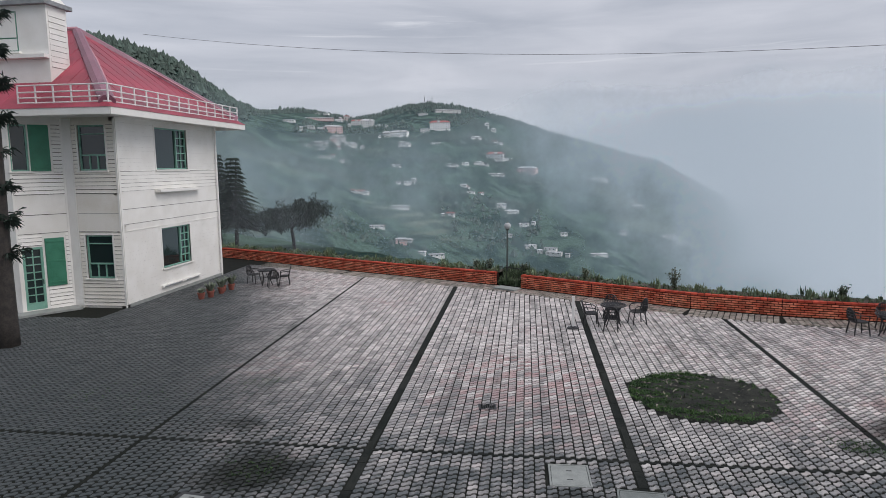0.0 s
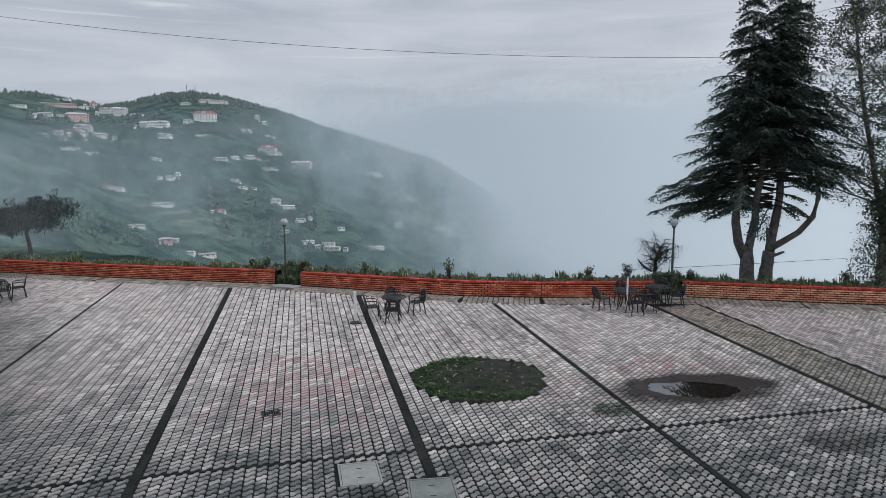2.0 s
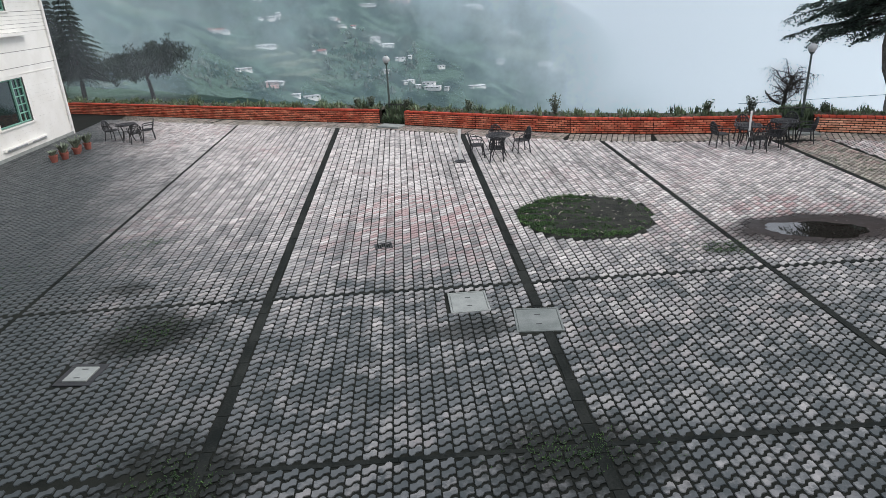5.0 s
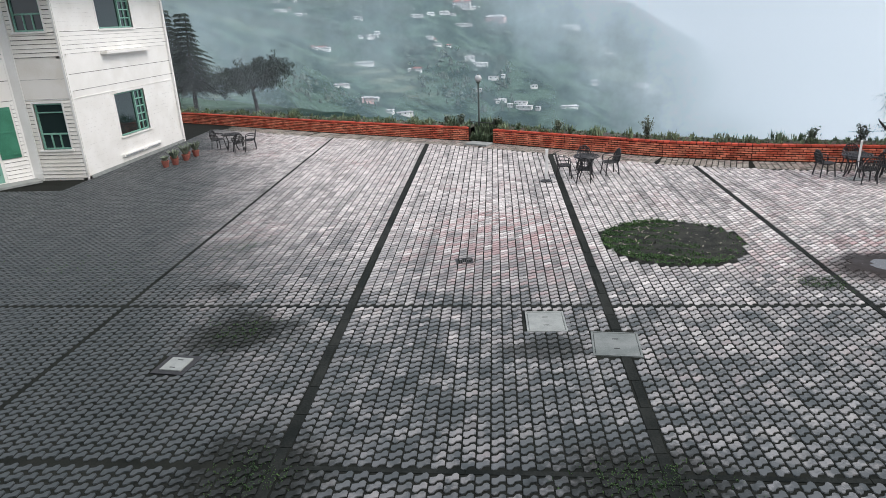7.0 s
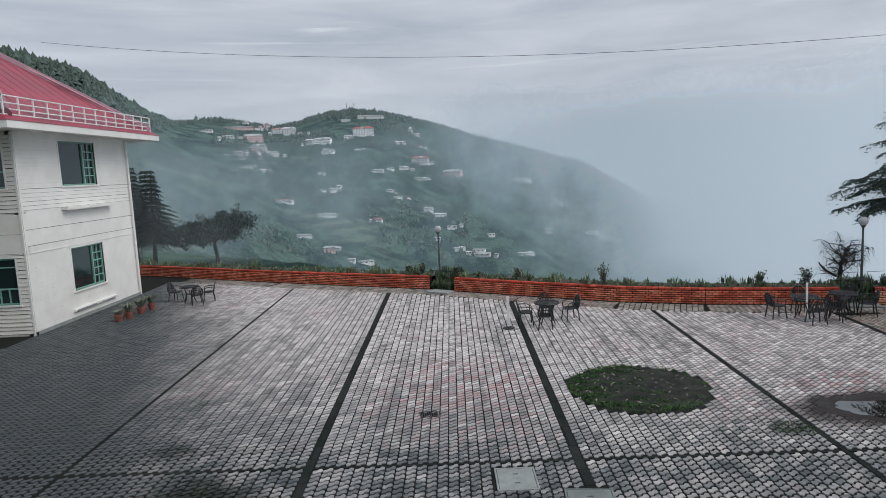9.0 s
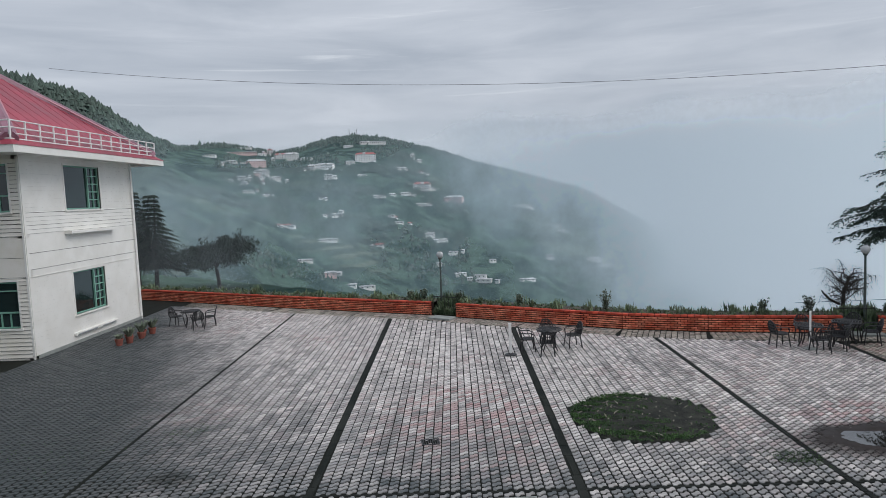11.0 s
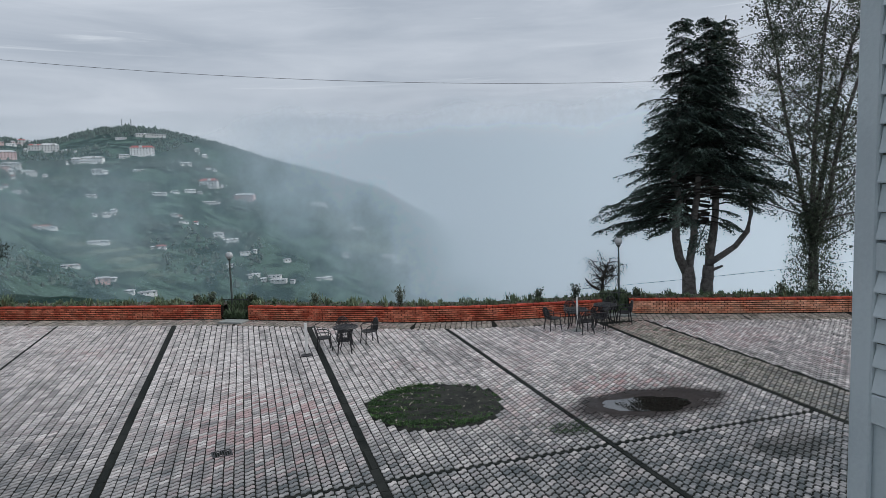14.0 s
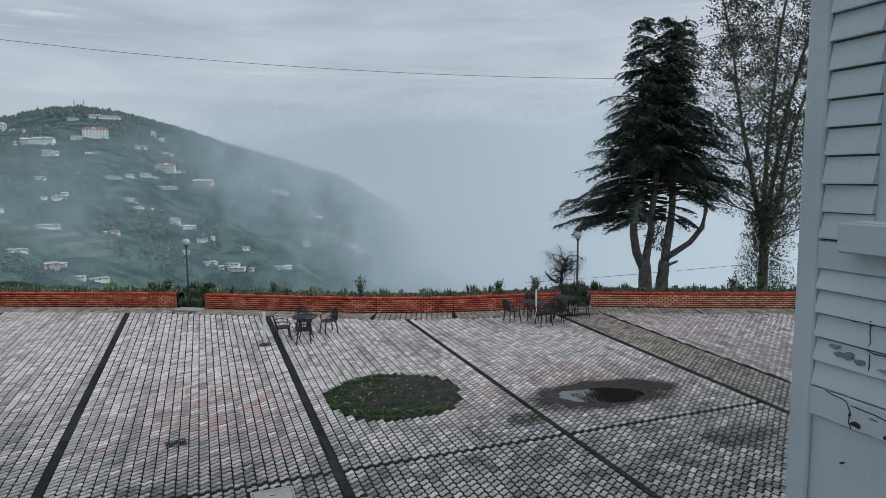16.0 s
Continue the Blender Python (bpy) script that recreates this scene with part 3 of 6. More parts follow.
def paver_spots():
    """(x, y, turn, mossy) for each paver, bay by bay."""
    spots = []
    rnd = random.Random(4)
    mids = [-24.0] + [bay_x(b, 18.0) for b in BAYS]
    lean = [-0.6] + [b[1] - b[0] for b in BAYS]
    for i in range(len(mids) - 1):
        x0, x1 = mids[i] + (BAYS[i - 1][2] if i else 0.0) + 0.01, mids[i + 1] - BAYS[i][2] - 0.01
        n = round((x1 - x0) / PW)
        for ix in range(n):
            xm = x0 + (ix + 0.5) * (x1 - x0) / n
            for y0 in ROWS_Y:
                y = y0 + 0.012 * (ix % 2)
                x = xm + float(np.interp(xm, mids, lean)) * (y - 18.0) / 24.0
                if y < wall_y(x) - 1.35 and paver_allowed(x, y):
                    spots.append((x, y, 0.0, False))
    for ix in range(0, 8):
        for iy in range(0, 90):
            y = 7.0 + iy * PD
            x = bay_x(BAYS[4], y) + 0.21 + ix * PW
            if y < wall_y(x) - 1.35 and paver_allowed(x, y):
                spots.append((x, y, 0.0, True))
    c, q = math.cos(radians(40)), math.sin(radians(40))
    for ix in range(-120, 120):
        for iy in range(-120, 120):
            x, y = 20 + (ix * PW) * c - (iy * PD) * q, 15 + (ix * PW) * q + (iy * PD) * c
            if x > bay_x(BAYS[4], y) + 1.86 and y > 7 and y < wall_y(x) - 1.35 and paver_allowed(x, y):
                spots.append((x, y, 40.0, False))
    # a mossy border along the garden wall
    for (x0, y0), (x1, y1) in zip(WALL_LINE[:13], WALL_LINE[1:13]):
        L = math.hypot(x1 - x0, y1 - y0)
        ux, uy = (x1 - x0) / L, (y1 - y0) / L
        for i in range(int(L / PW)):
            for j in range(9):
                s, d = (i + 0.5) * PW, 0.2 + j * PD
                x, y = x0 + ux * s + uy * d, y0 + uy * s - ux * d
                if x > -15 and x < 24 and y > wall_y(x) - 1.37 and paver_allowed(x, y, False):
                    spots.append((x, y, math.degrees(math.atan2(uy, ux)), True))
    return [(x + rnd.uniform(-0.003, 0.003), y + rnd.uniform(-0.003, 0.003), a + rnd.uniform(-1.6, 1.6), m, rnd.uniform(-0.004, 0.004)) for x, y, a, m in spots]


def build_pavers():
    fine, coarse = paver_outline(True), paver_outline(False)
    me = bpy.data.meshes.new("paver")
    n = len(fine)
    verts = [(x * 0.96, y * 0.96, 0.0) for x, y in fine] + [(x, y, -0.006) for x, y in fine] + [(x, y, -0.02) for x, y in fine]
    faces = [tuple(range(n))] + [(r * n + (k + 1) % n, r * n + k, (r + 1) * n + k, (r + 1) * n + (k + 1) % n) for r in range(2) for k in range(n)]
    me.from_pydata(verts, [], faces)
    me.materials.append(M["paver"])
    joined = {False: ([], []), True: ([], [])}
    count = 0
    for x, y, turn, mossy, dz in paver_spots():
        if not mossy and count < 300 and -2.6 < x < 2.0 and 5.6 < y < 7.9:
            ob = new("paver", me)
            ob.parent = floor
            ob.matrix_world = pose(x, y, 0.002 + dz, dz * 200, 0, turn)
            count += 1
            continue
        out = fine if y < 13 and -9 < x < 12 else coarse
        c, q = math.cos(radians(turn)), math.sin(radians(turn))
        vs, fs = joined[mossy]
        k0, m = len(vs), len(out)
        tx, ty = dz * 2.2, -dz * 1.7
        for u, v in out:
            a, b = u * 0.95, v * 0.95
            vs.append((x + a * c - b * q, y + a * q + b * c, 0.002 + dz + tx * u * 3 + ty * v * 3))
        for u, v in out:
            vs.append((x + u * c - v * q, y + u * q + v * c, -0.013))
        fs.append(tuple(range(k0, k0 + m)))
        fs.extend((k0 + (k + 1) % m, k0 + k, k0 + m + k, k0 + m + (k + 1) % m) for k in range(m))
    for mossy, (vs, fs) in joined.items():
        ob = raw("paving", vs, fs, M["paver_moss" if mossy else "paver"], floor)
        tagged(ob, "mossy dark pavers" if mossy else "worn grey and pink interlocking pavers", kind="stuff")


def build_cover(x, y, a, b, turn, label, pit=False, mat="concrete"):
    ob = thing("manhole_cover", pose(x, y, 0, 0, 0, turn), label, "manhole cover", "covers in the paving")
    bm = bmesh.new()
    w = 0.1 if pit else 0.035
    for x0, x1, y0, y1 in ((-a, a, -b, -b + w), (-a, a, b - w, b), (-a, -a + w, -b + w, b - w), (a - w, a, -b + w, b - w)):
        box(bm, x0, x1, y0, y1, -0.05, 0.012, 0.004)
    part("rim", bm, M["iron"] if pit else M[mat], ob)
    lift = 0.03 if pit else 0.008
    part("slab", boxed(-a + w + 0.006, a - w - 0.006, -b + w + 0.006, b - w - 0.006, -0.05, lift, 0.006), M[mat], ob)
    for q in (-0.4, 0.4):
        part("lifting_hole", boxed(-0.05, 0.05, q * b - 0.012, q * b + 0.012, lift - 0.01, lift + 0.004, 0.003), M["iron"], ob, "dark iron lifting slot")
    return ob


build_cover(*COVERS[0], 1.5, "square pale concrete manhole cover set in the paving")
build_cover(*COVERS[1], -4.0, "worn dark concrete manhole cover stained with damp", mat="concrete_dark")
build_cover(*COVERS[2], -6.0, "raised concrete inspection cover with a dark rim", True)


def build_drain():
    ob = thing("floor_drain", pose(-0.72, 14.45, 0.004, 0, 0, 8), "small dark iron drain grate in the paving", "drain")
    bm = bmesh.new()
    for x0, x1, y0, y1 in ((-0.2, 0.2, -0.17, -0.14), (-0.2, 0.2, 0.14, 0.17), (-0.2, -0.17, -0.14, 0.14), (0.17, 0.2, -0.14, 0.14)):
        box(bm, x0, x1, y0, y1, -0.01, 0.012, 0.003)
    part("rim", bm, M["iron"], ob)
    part("sump", boxed(-0.17, 0.17, -0.14, 0.14, -0.012, 0.0), M["bedding"], ob)
    for k in range(7):
        part("bar", boxed(-0.15 + k * 0.05 - 0.008, -0.15 + k * 0.05 + 0.008, -0.14, 0.14, 0.0, 0.009, 0.002), M["iron"], ob)


build_drain()


def build_puddle():
    ob = thing("puddle", pose(9.0, 13.8, 0.0), "shallow rain puddle with a silty brown margin on the paving", "puddle")

    def pool(name, a, b, turn, lift, rough, mat, label, shift=(0.0, 0.0)):
        bm = bmesh.new()
        pts = []
        for k in range(72):
            t = 2 * math.pi * k / 72
            r = 1 + rough * noise.noise((math.cos(t) * 1.5, math.sin(t) * 1.5, 3.0)) + 0.3 * rough * noise.noise((math.cos(t) * 5, math.sin(t) * 5, 1.0))
            u, v = a * r * math.cos(t), b * r * math.sin(t)
            c, q = math.cos(radians(turn)), math.sin(radians(turn))
            pts.append((shift[0] + u * c - v * q, shift[1] + u * q + v * c))
        top = [bm.verts.new((x, y, lift)) for x, y in pts]
        low = [bm.verts.new((x, y, -0.01)) for x, y in pts]
        bm.faces.new(top)
        for k in range(72):
            bm.faces.new((low[k], low[(k + 1) % 72], top[(k + 1) % 72], top[k]))
        part(name, bm, mat, ob, label)

    pool("water", 1.1, 0.5, -14, 0.0125, 0.25, M["water"], "still water reflecting sky and trees")
    pool("silt", 3.3, 1.9, -8, 0.0085, 0.3, M["silt"], "thin film of wet brown silt", (0.15, 0.05))


build_puddle()


# ---- plants as many small blades ----
def blade(vs, fs, p, d, w, side, bend=0.0):
    """A tapered leaf from p along d, w wide, bowed down by bend."""
    p, d = Vector(p), Vector(d)
    m = p + d * 0.55
    e = p + d + Vector((0, 0, -bend))
    s = Vector(side) * (w / 2)
    k = len(vs)
    vs.extend((tuple(p - s * 0.4), tuple(p + s * 0.4), tuple(m + s), tuple(m - s), tuple(e)))
    fs.extend(((k, k + 1, k + 2, k + 3), (k + 3, k + 2, k + 4)))


def tuft(vs, fs, rnd, x, y, z, n, h, spread=0.5, w=0.02):
    for _ in range(n):
        a = rnd.uniform(0, 2 * math.pi)
        l = h * rnd.uniform(0.55, 1.1)
        lean = rnd.uniform(0.1, spread)
        d = Vector((math.cos(a) * lean, math.sin(a) * lean, 1.0)).normalized() * l
        blade(vs, fs, (x + rnd.uniform(-0.05, 0.05), y + rnd.uniform(-0.05, 0.05), z), d, w * rnd.uniform(0.7, 1.4), (-math.sin(a), math.cos(a), 0), l * lean * 0.35)


def build_bed():
    cx, cy, R = BED
    bm = bmesh.new()
    n, rings = 40, []
    for j, f in enumerate((1.0, 0.75, 0.5, 0.25)):
        rings.append([bm.verts.new((cx + R * f * (1 + 0.03 * math.sin(5 * a)) * math.cos(a), cy + R * f * (1 + 0.03 * math.sin(5 * a)) * math.sin(a),
                                    (-0.01, 0.03, 0.05, 0.05)[j] + 0.02 * noise.noise((math.cos(a) * f * 4, math.sin(a) * f * 4, 2)))) for a in (2 * math.pi * k / n for k in range(n))])
    for p, q in zip(rings, rings[1:]):
        for k in range(n):
            bm.faces.new((p[k], p[(k + 1) % n], q[(k + 1) % n], q[k]))
    bm.faces.new(rings[-1])
    tagged(link_mesh("planting_bed", bm, M["bed_soil"], smooth=True), "round bed of damp soil sunk in the paving", "flower bed")
    rnd = random.Random(8)
    vs, fs = [], []
    for _ in range(4600):
        a, r = rnd.uniform(0, 2 * math.pi), R * math.sqrt(rnd.random()) * 0.98
        x, y = cx + r * math.cos(a), cy + r * math.sin(a)
        row = math.sin((x * 0.3 + y * 0.95) * 14.0)
        bare = noise.noise((x * 1.1, y * 1.1, 5.0)) * 0.5 + (x - cx) * 0.22 - (cy - y) * 0.05
        if row < -0.05 and rnd.random() < (0.9 if r < R * 0.93 else 0.5):
            continue
        if bare > 0.08 and rnd.random() < (0.94 if r < R * 0.93 else 0.75):
            continue
        tuft(vs, fs, rnd, x, y, 0.02, 6, rnd.uniform(0.045, 0.085), 1.2, 0.02)
    lv, lf = [], []
    for _ in range(90):
        a, r = rnd.uniform(0, 2 * math.pi), R * math.sqrt(rnd.random()) * 0.95
        d = Vector((rnd.gauss(0, 1), rnd.gauss(0, 1), rnd.uniform(0, 0.5))).normalized() * rnd.uniform(0.05, 0.14)
        blade(lv, lf, (cx + r * math.cos(a), cy + r * math.sin(a), 0.075), d, 0.04, d.cross(Vector((0, 0, 1))).normalized(), 0.0)
    tagged(raw("fallen_leaves", lv, lf, M["litter"]), "scattered pale fallen leaves on the bed", "leaves", kind="stuff")
    tagged(raw("grass", vs, fs, M["lawn"]), "patchy low green grass in a round bed", "grass", kind="stuff")


build_bed()


def build_moss_tufts():
    """Weeds rooted in the damp joints."""
    rnd = random.Random(77)
    vs, fs = [], []
    for cx, cy, a, b, n in ((-3.0, 6.95, 0.5, 0.4, 120), (1.9, 7.0, 0.7, 0.3, 150), (-4.7, 10.9, 0.5, 0.45, 90), (6.55, 13.1, 0.5, 0.3, 150), (-6.6, 15.6, 0.6, 0.5, 60), (-9.5, 14.0, 1.5, 1.0, 60), (13.5, 17.0, 0.6, 3.0, 220)):
        for _ in range(n):
            tuft(vs, fs, rnd, cx + rnd.gauss(0, a * 0.6), cy + rnd.gauss(0, b * 0.6), -0.005, 4, rnd.uniform(0.025, 0.06), 1.4, 0.014)
    tagged(raw("weeds", vs, fs, M["lawn"]), "small weeds and moss in the paving joints", "weeds", kind="stuff")


build_moss_tufts()

# ---- garden wall ----
WALL_TOP = 0.585


def wall_run(i0, i1, label, keep, mat):
    """One stretch of brick retaining wall along WALL_LINE points i0 to i1; bricks within keep (x range) are single pieces."""
    ob = thing("garden_wall", pose(*WALL_LINE[i0], 0), label, "garden wall", "terrace walls")
    inv = ob.matrix_world.inverted()
    core, rest, crest = bmesh.new(), ([], []), ([], [])
    rnd = random.Random(20 + i0)
    course, brick = 0.0835, 0.235
    single = {}
    count = 0
    for (x0, y0), (x1, y1) in zip(WALL_LINE[i0:i1], WALL_LINE[i0 + 1 : i1 + 1]):
        L = math.hypot(x1 - x0, y1 - y0)
        m = inv @ pose(x0, y0, 0, 0, 0, math.degrees(math.atan2(y1 - y0, x1 - x0)))
        box(core, 0, L, 0.012, 0.24, -0.1, WALL_TOP - 0.01, 0.0, m)
        for c in range(7):
            s = -brick * (0.5 if c % 2 else 0.0)
            while s < L - 0.02:
                a, b = max(s, 0.0) + 0.008, min(s + brick, L) - 0.014
                z0, z1 = c * course + 0.012, (c + 1) * course - (0.017 if c < 6 else 0.0)
                y_out = rnd.uniform(-0.006, 0.004)
                depth = 0.25 if c == 6 else 0.1
                if b - a > 0.04:
                    wx = x0 + (x1 - x0) * a / L
                    if keep[0] < wx < keep[1] and count < 300:
                        key = (round(b - a, 2), c == 6)
                        if key not in single:
                            me = bpy.data.meshes.new("brick")
                            bm = boxed(0, b - a, 0, depth, 0, z1 - z0, 0.004)
                            bm.to_mesh(me)
                            bm.free()
                            me.materials.append(M["coping"] if c == 6 else mat)
                            single[key] = me
                        o = new("brick", single[key])
                        o.parent = ob
                        o.matrix_local = m @ pose(a, y_out, z0)
                        count += 1
                    else:
                        vs, fs = crest if c == 6 else rest
                        k = len(vs)
                        vs.extend(tuple(m @ Vector(v)) for v in ((a, y_out, z0), (b, y_out, z0), (b, depth, z0), (a, depth, z0), (a, y_out, z1), (b, y_out, z1), (b, depth, z1), (a, depth, z1)))
                        fs.extend(tuple(k + q for q in f) for f in ((0, 1, 5, 4), (4, 5, 6, 7), (1, 2, 6, 5), (3, 0, 4, 7)))
                s += brick
    part("mortar", core, M["mortar"], ob)
    tagged(raw("brickwork", rest[0], rest[1], mat, ob), "weathered red brick courses", kind="stuff")
    tagged(raw("coping", crest[0], crest[1], M["coping"], ob), "deep red painted top course", kind="stuff")
    return ob


wall_run(0, 4, "low red brick retaining wall topped with plants", (-9.0, -1.0), M["brick"])
wall_run(5, 9, "low red brick retaining wall with faded courses", (4.0, 13.6), M["brick"])
wall_run(10, 13, "low orange-red brick retaining wall at the terrace's end", (14.0, 23.0), M["brick_tan"])


def build_soil():
    bm = bmesh.new()
    for i0, i1 in ((0, 4), (5, 9), (10, 13)):
        rows = []
        for x, y in WALL_LINE[i0 : i1 + 1]:
            rows.append([bm.verts.new((x + 0.42 * d, y + 0.9 * d, z)) for d, z in ((0.05, -0.1), (0.15, 0.53), (0.7, 0.6), (1.4, 0.53), (2.6, 0.05), (2.6, -0.3))])
        for a, b in zip(rows, rows[1:]):
            for k in range(5):
                bm.faces.new((a[k], b[k], b[k + 1], a[k + 1]))
    for i in (4, 9):
        rows = []
        for x, y in WALL_LINE[i : i + 2]:
            rows.append([bm.verts.new((x + 0.42 * d, y + 0.9 * d, z)) for d, z in ((0.42, -0.1), (0.48, 0.3), (1.0, 0.52), (1.5, 0.55), (2.6, 0.03), (2.6, -0.3))])
        for k in range(5):
            bm.faces.new((rows[0][k], rows[1][k], rows[1][k + 1], rows[0][k + 1]))
    bmesh.ops.holes_fill(bm, edges=[e for e in bm.edges if e.is_boundary], sides=0)
    bmesh.ops.recalc_face_normals(bm, faces=bm.faces[:])
    tagged(link_mesh("soil_bank", bm, M["soil"]), "dark planted soil bank behind the brick wall", "soil", kind="structure")


build_soil()


def build_border_plants():
    rnd = random.Random(12)
    vs, fs = [], []
    for i in (4, 9):
        (x0, y0), (x1, y1) = WALL_LINE[i], WALL_LINE[i + 1]
        for _ in range(170):
            t, d = rnd.random(), rnd.uniform(0.12, 1.2)
            tuft(vs, fs, rnd, x0 + (x1 - x0) * t + 0.42 * d, y0 + (y1 - y0) * t + 0.9 * d, 0.0 if d < 0.45 else min(0.5, 0.25 + (d - 0.45) * 0.5), 6, rnd.uniform(0.25, 0.6), 0.8, 0.045)
    for i, ((x0, y0), (x1, y1)) in enumerate(zip(WALL_LINE, WALL_LINE[1:])):
        L = math.hypot(x1 - x0, y1 - y0)
        for _ in range(0 if i in (4, 9) else int(L * 40)):
            t = rnd.random()
            d = rnd.uniform(0.15, 1.1)
            x, y = x0 + (x1 - x0) * t + 0.42 * d, y0 + (y1 - y0) * t + 0.9 * d
            dense = 0.55 + 0.6 * noise.noise((x * 0.7, y * 0.7, 0))
            if rnd.random() > dense + 0.35:
                continue
            tall = 0.16 + 0.5 * max(0, noise.noise((x * 1.6, 7.0, 0)) + 0.25 * noise.noise((x * 5.0, y, 3.0)) + 0.15)
            tuft(vs, fs, rnd, x, y, 0.53, rnd.randint(4, 8), tall * rnd.uniform(0.6, 1.35), 0.7, 0.04)
    tagged(raw("border_plants", vs, fs, M["blades"]), "narrow strappy green leaves along the wall top", "plants", kind="stuff")


build_border_plants()


def shrub(x, y, z, h, label, seed, spread=0.35):
    rnd = random.Random(seed)
    ob = thing("shrub", pose(x, y, z), label, "shrub", "shrubs on the bank")
    vs, fs = [], []
    for k in range(7):
        a = rnd.uniform(0, 6.28)
        tip = Vector((math.cos(a) * spread * h * rnd.uniform(0.3, 1), math.sin(a) * spread * h * rnd.uniform(0.3, 1), h * rnd.uniform(0.7, 1.0)))
        part("stem", tubed([(0, 0, -0.15), tuple(tip * 0.5), tuple(tip)], [0.012, 0.009, 0.004], 4), M["bark_dark"], ob)
        for _ in range(60):
            f = rnd.uniform(0.2, 1.05)
            d = Vector((rnd.gauss(0, 1), rnd.gauss(0, 1), rnd.gauss(0.3, 0.7))).normalized() * rnd.uniform(0.06, 0.13)
            blade(vs, fs, tip * f + Vector((rnd.gauss(0, 0.05), rnd.gauss(0, 0.05), rnd.gauss(0, 0.04))), d, 0.05, d.cross(Vector((0.3, 0.2, 1))).normalized())
    raw("foliage", vs, fs, M["leaves"], ob)


for k, (x, h) in enumerate(((5.8, 0.8), (2.5, 0.45), (11.2, 0.5), (12.75, 0.6), (15.2, 0.35), (20.3, 0.5), (21.3, 0.55), (-1.75, 0.5), (-0.1, 0.45), (-2.4, 0.4))):
    shrub(x, wall_y(x) + 0.75, 0.55, h, "small leafy shrub growing on the wall bank", 40 + k)

# ---- buildings ----
def wall_panel(bm, length, z0, z1, holes, thick=0.25):
    """A wall in its own frame (x along, y inwards, z up) with openings (s0, s1, z0, z1) through it, in one piece."""
    ss = sorted({0.0, length, *[v for h in holes for v in h[:2]]})
    zs = sorted({z0, z1, *[v for h in holes for v in h[2:4]]})
    V = {}

    def vert(i, j, side):
        if (i, j, side) not in V:
            V[i, j, side] = bm.verts.new((ss[i], thick * side, zs[j]))
        return V[i, j, side]

    solid = {(i, j) for i in range(len(ss) - 1) for j in range(len(zs) - 1)
             if not any(h[0] <= (ss[i] + ss[i + 1]) / 2 <= h[1] and h[2] <= (zs[j] + zs[j + 1]) / 2 <= h[3] for h in holes)}
    for i, j in solid:
        for side in (0, 1):
            bm.faces.new([vert(a, b, side) for a, b in ((i, j), (i + 1, j), (i + 1, j + 1), (i, j + 1))])
        for di, dj, p, q in ((-1, 0, (i, j), (i, j + 1)), (1, 0, (i + 1, j), (i + 1, j + 1)), (0, -1, (i, j), (i + 1, j)), (0, 1, (i, j + 1), (i + 1, j + 1))):
            if (i + di, j + dj) not in solid:
                bm.faces.new((vert(*p, 0), vert(*q, 0), vert(*q, 1), vert(*p, 1)))
    bmesh.ops.recalc_face_normals(bm, faces=bm.faces[:])
    return bm


def lap_board(s0, s1, z0, z1, lap):
    """A lapped weatherboard: thin at its top, proud at its foot."""
    bm = bmesh.new()
    prof = [(0.0, z0), (-lap, z0), (-lap, z0 + 0.008), (-0.004, z1), (0.0, z1)]
    ends = [[bm.verts.new((s, y, z)) for y, z in prof] for s in (s0, s1)]
    bm.faces.new(ends[0][::-1])
    bm.faces.new(ends[1])
    for k in range(5):
        bm.faces.new((ends[0][k], ends[0][(k + 1) % 5], ends[1][(k + 1) % 5], ends[1][k]))
    bmesh.ops.recalc_face_normals(bm, faces=bm.faces[:])
    return bm


def boarding(ob, F, s0, s1, z0, z1, pitch, lap, mat, holes=(), rnd=None, gap=0.014):
    """Rows of weatherboards, stopped at the openings, with lap shade and dirt drawn as a dark slot under each."""
    z = z0
    slots = bmesh.new()
    while z < z1 - 0.03:
        top = min(z + pitch, z1)
        spans = [(s0, s1)]
        for h in holes:
            if h[2] - 0.05 < (z + top) / 2 < h[3] + 0.05:
                spans = [q for a, b in spans for q in ((a, min(b, h[0] - 0.05)), (max(a, h[1] + 0.05), b)) if q[1] - q[0] > 0.04]
        g = gap * (rnd.uniform(0.4, 1.3) if rnd else 1.0)
        for a, b in spans:
            o = part("board", lap_board(a, b, z + g, top, lap * (rnd.uniform(0.8, 1.15) if rnd else 1.0)), mat, ob)
            o.matrix_local = F
            box(slots, a, b, -0.003, 0.0, z, z + g)
        z += pitch
    o = part("board_gap", slots, M["gap"], ob)
    o.matrix_local = F
    o["kind"] = "stuff"


def boxpart(name, ob, F, mat, *dims, label="", bevel=0.004):
    o = part(name, boxed(*dims, bevel=bevel), mat, ob, label)
    o.matrix_local = F
    return o


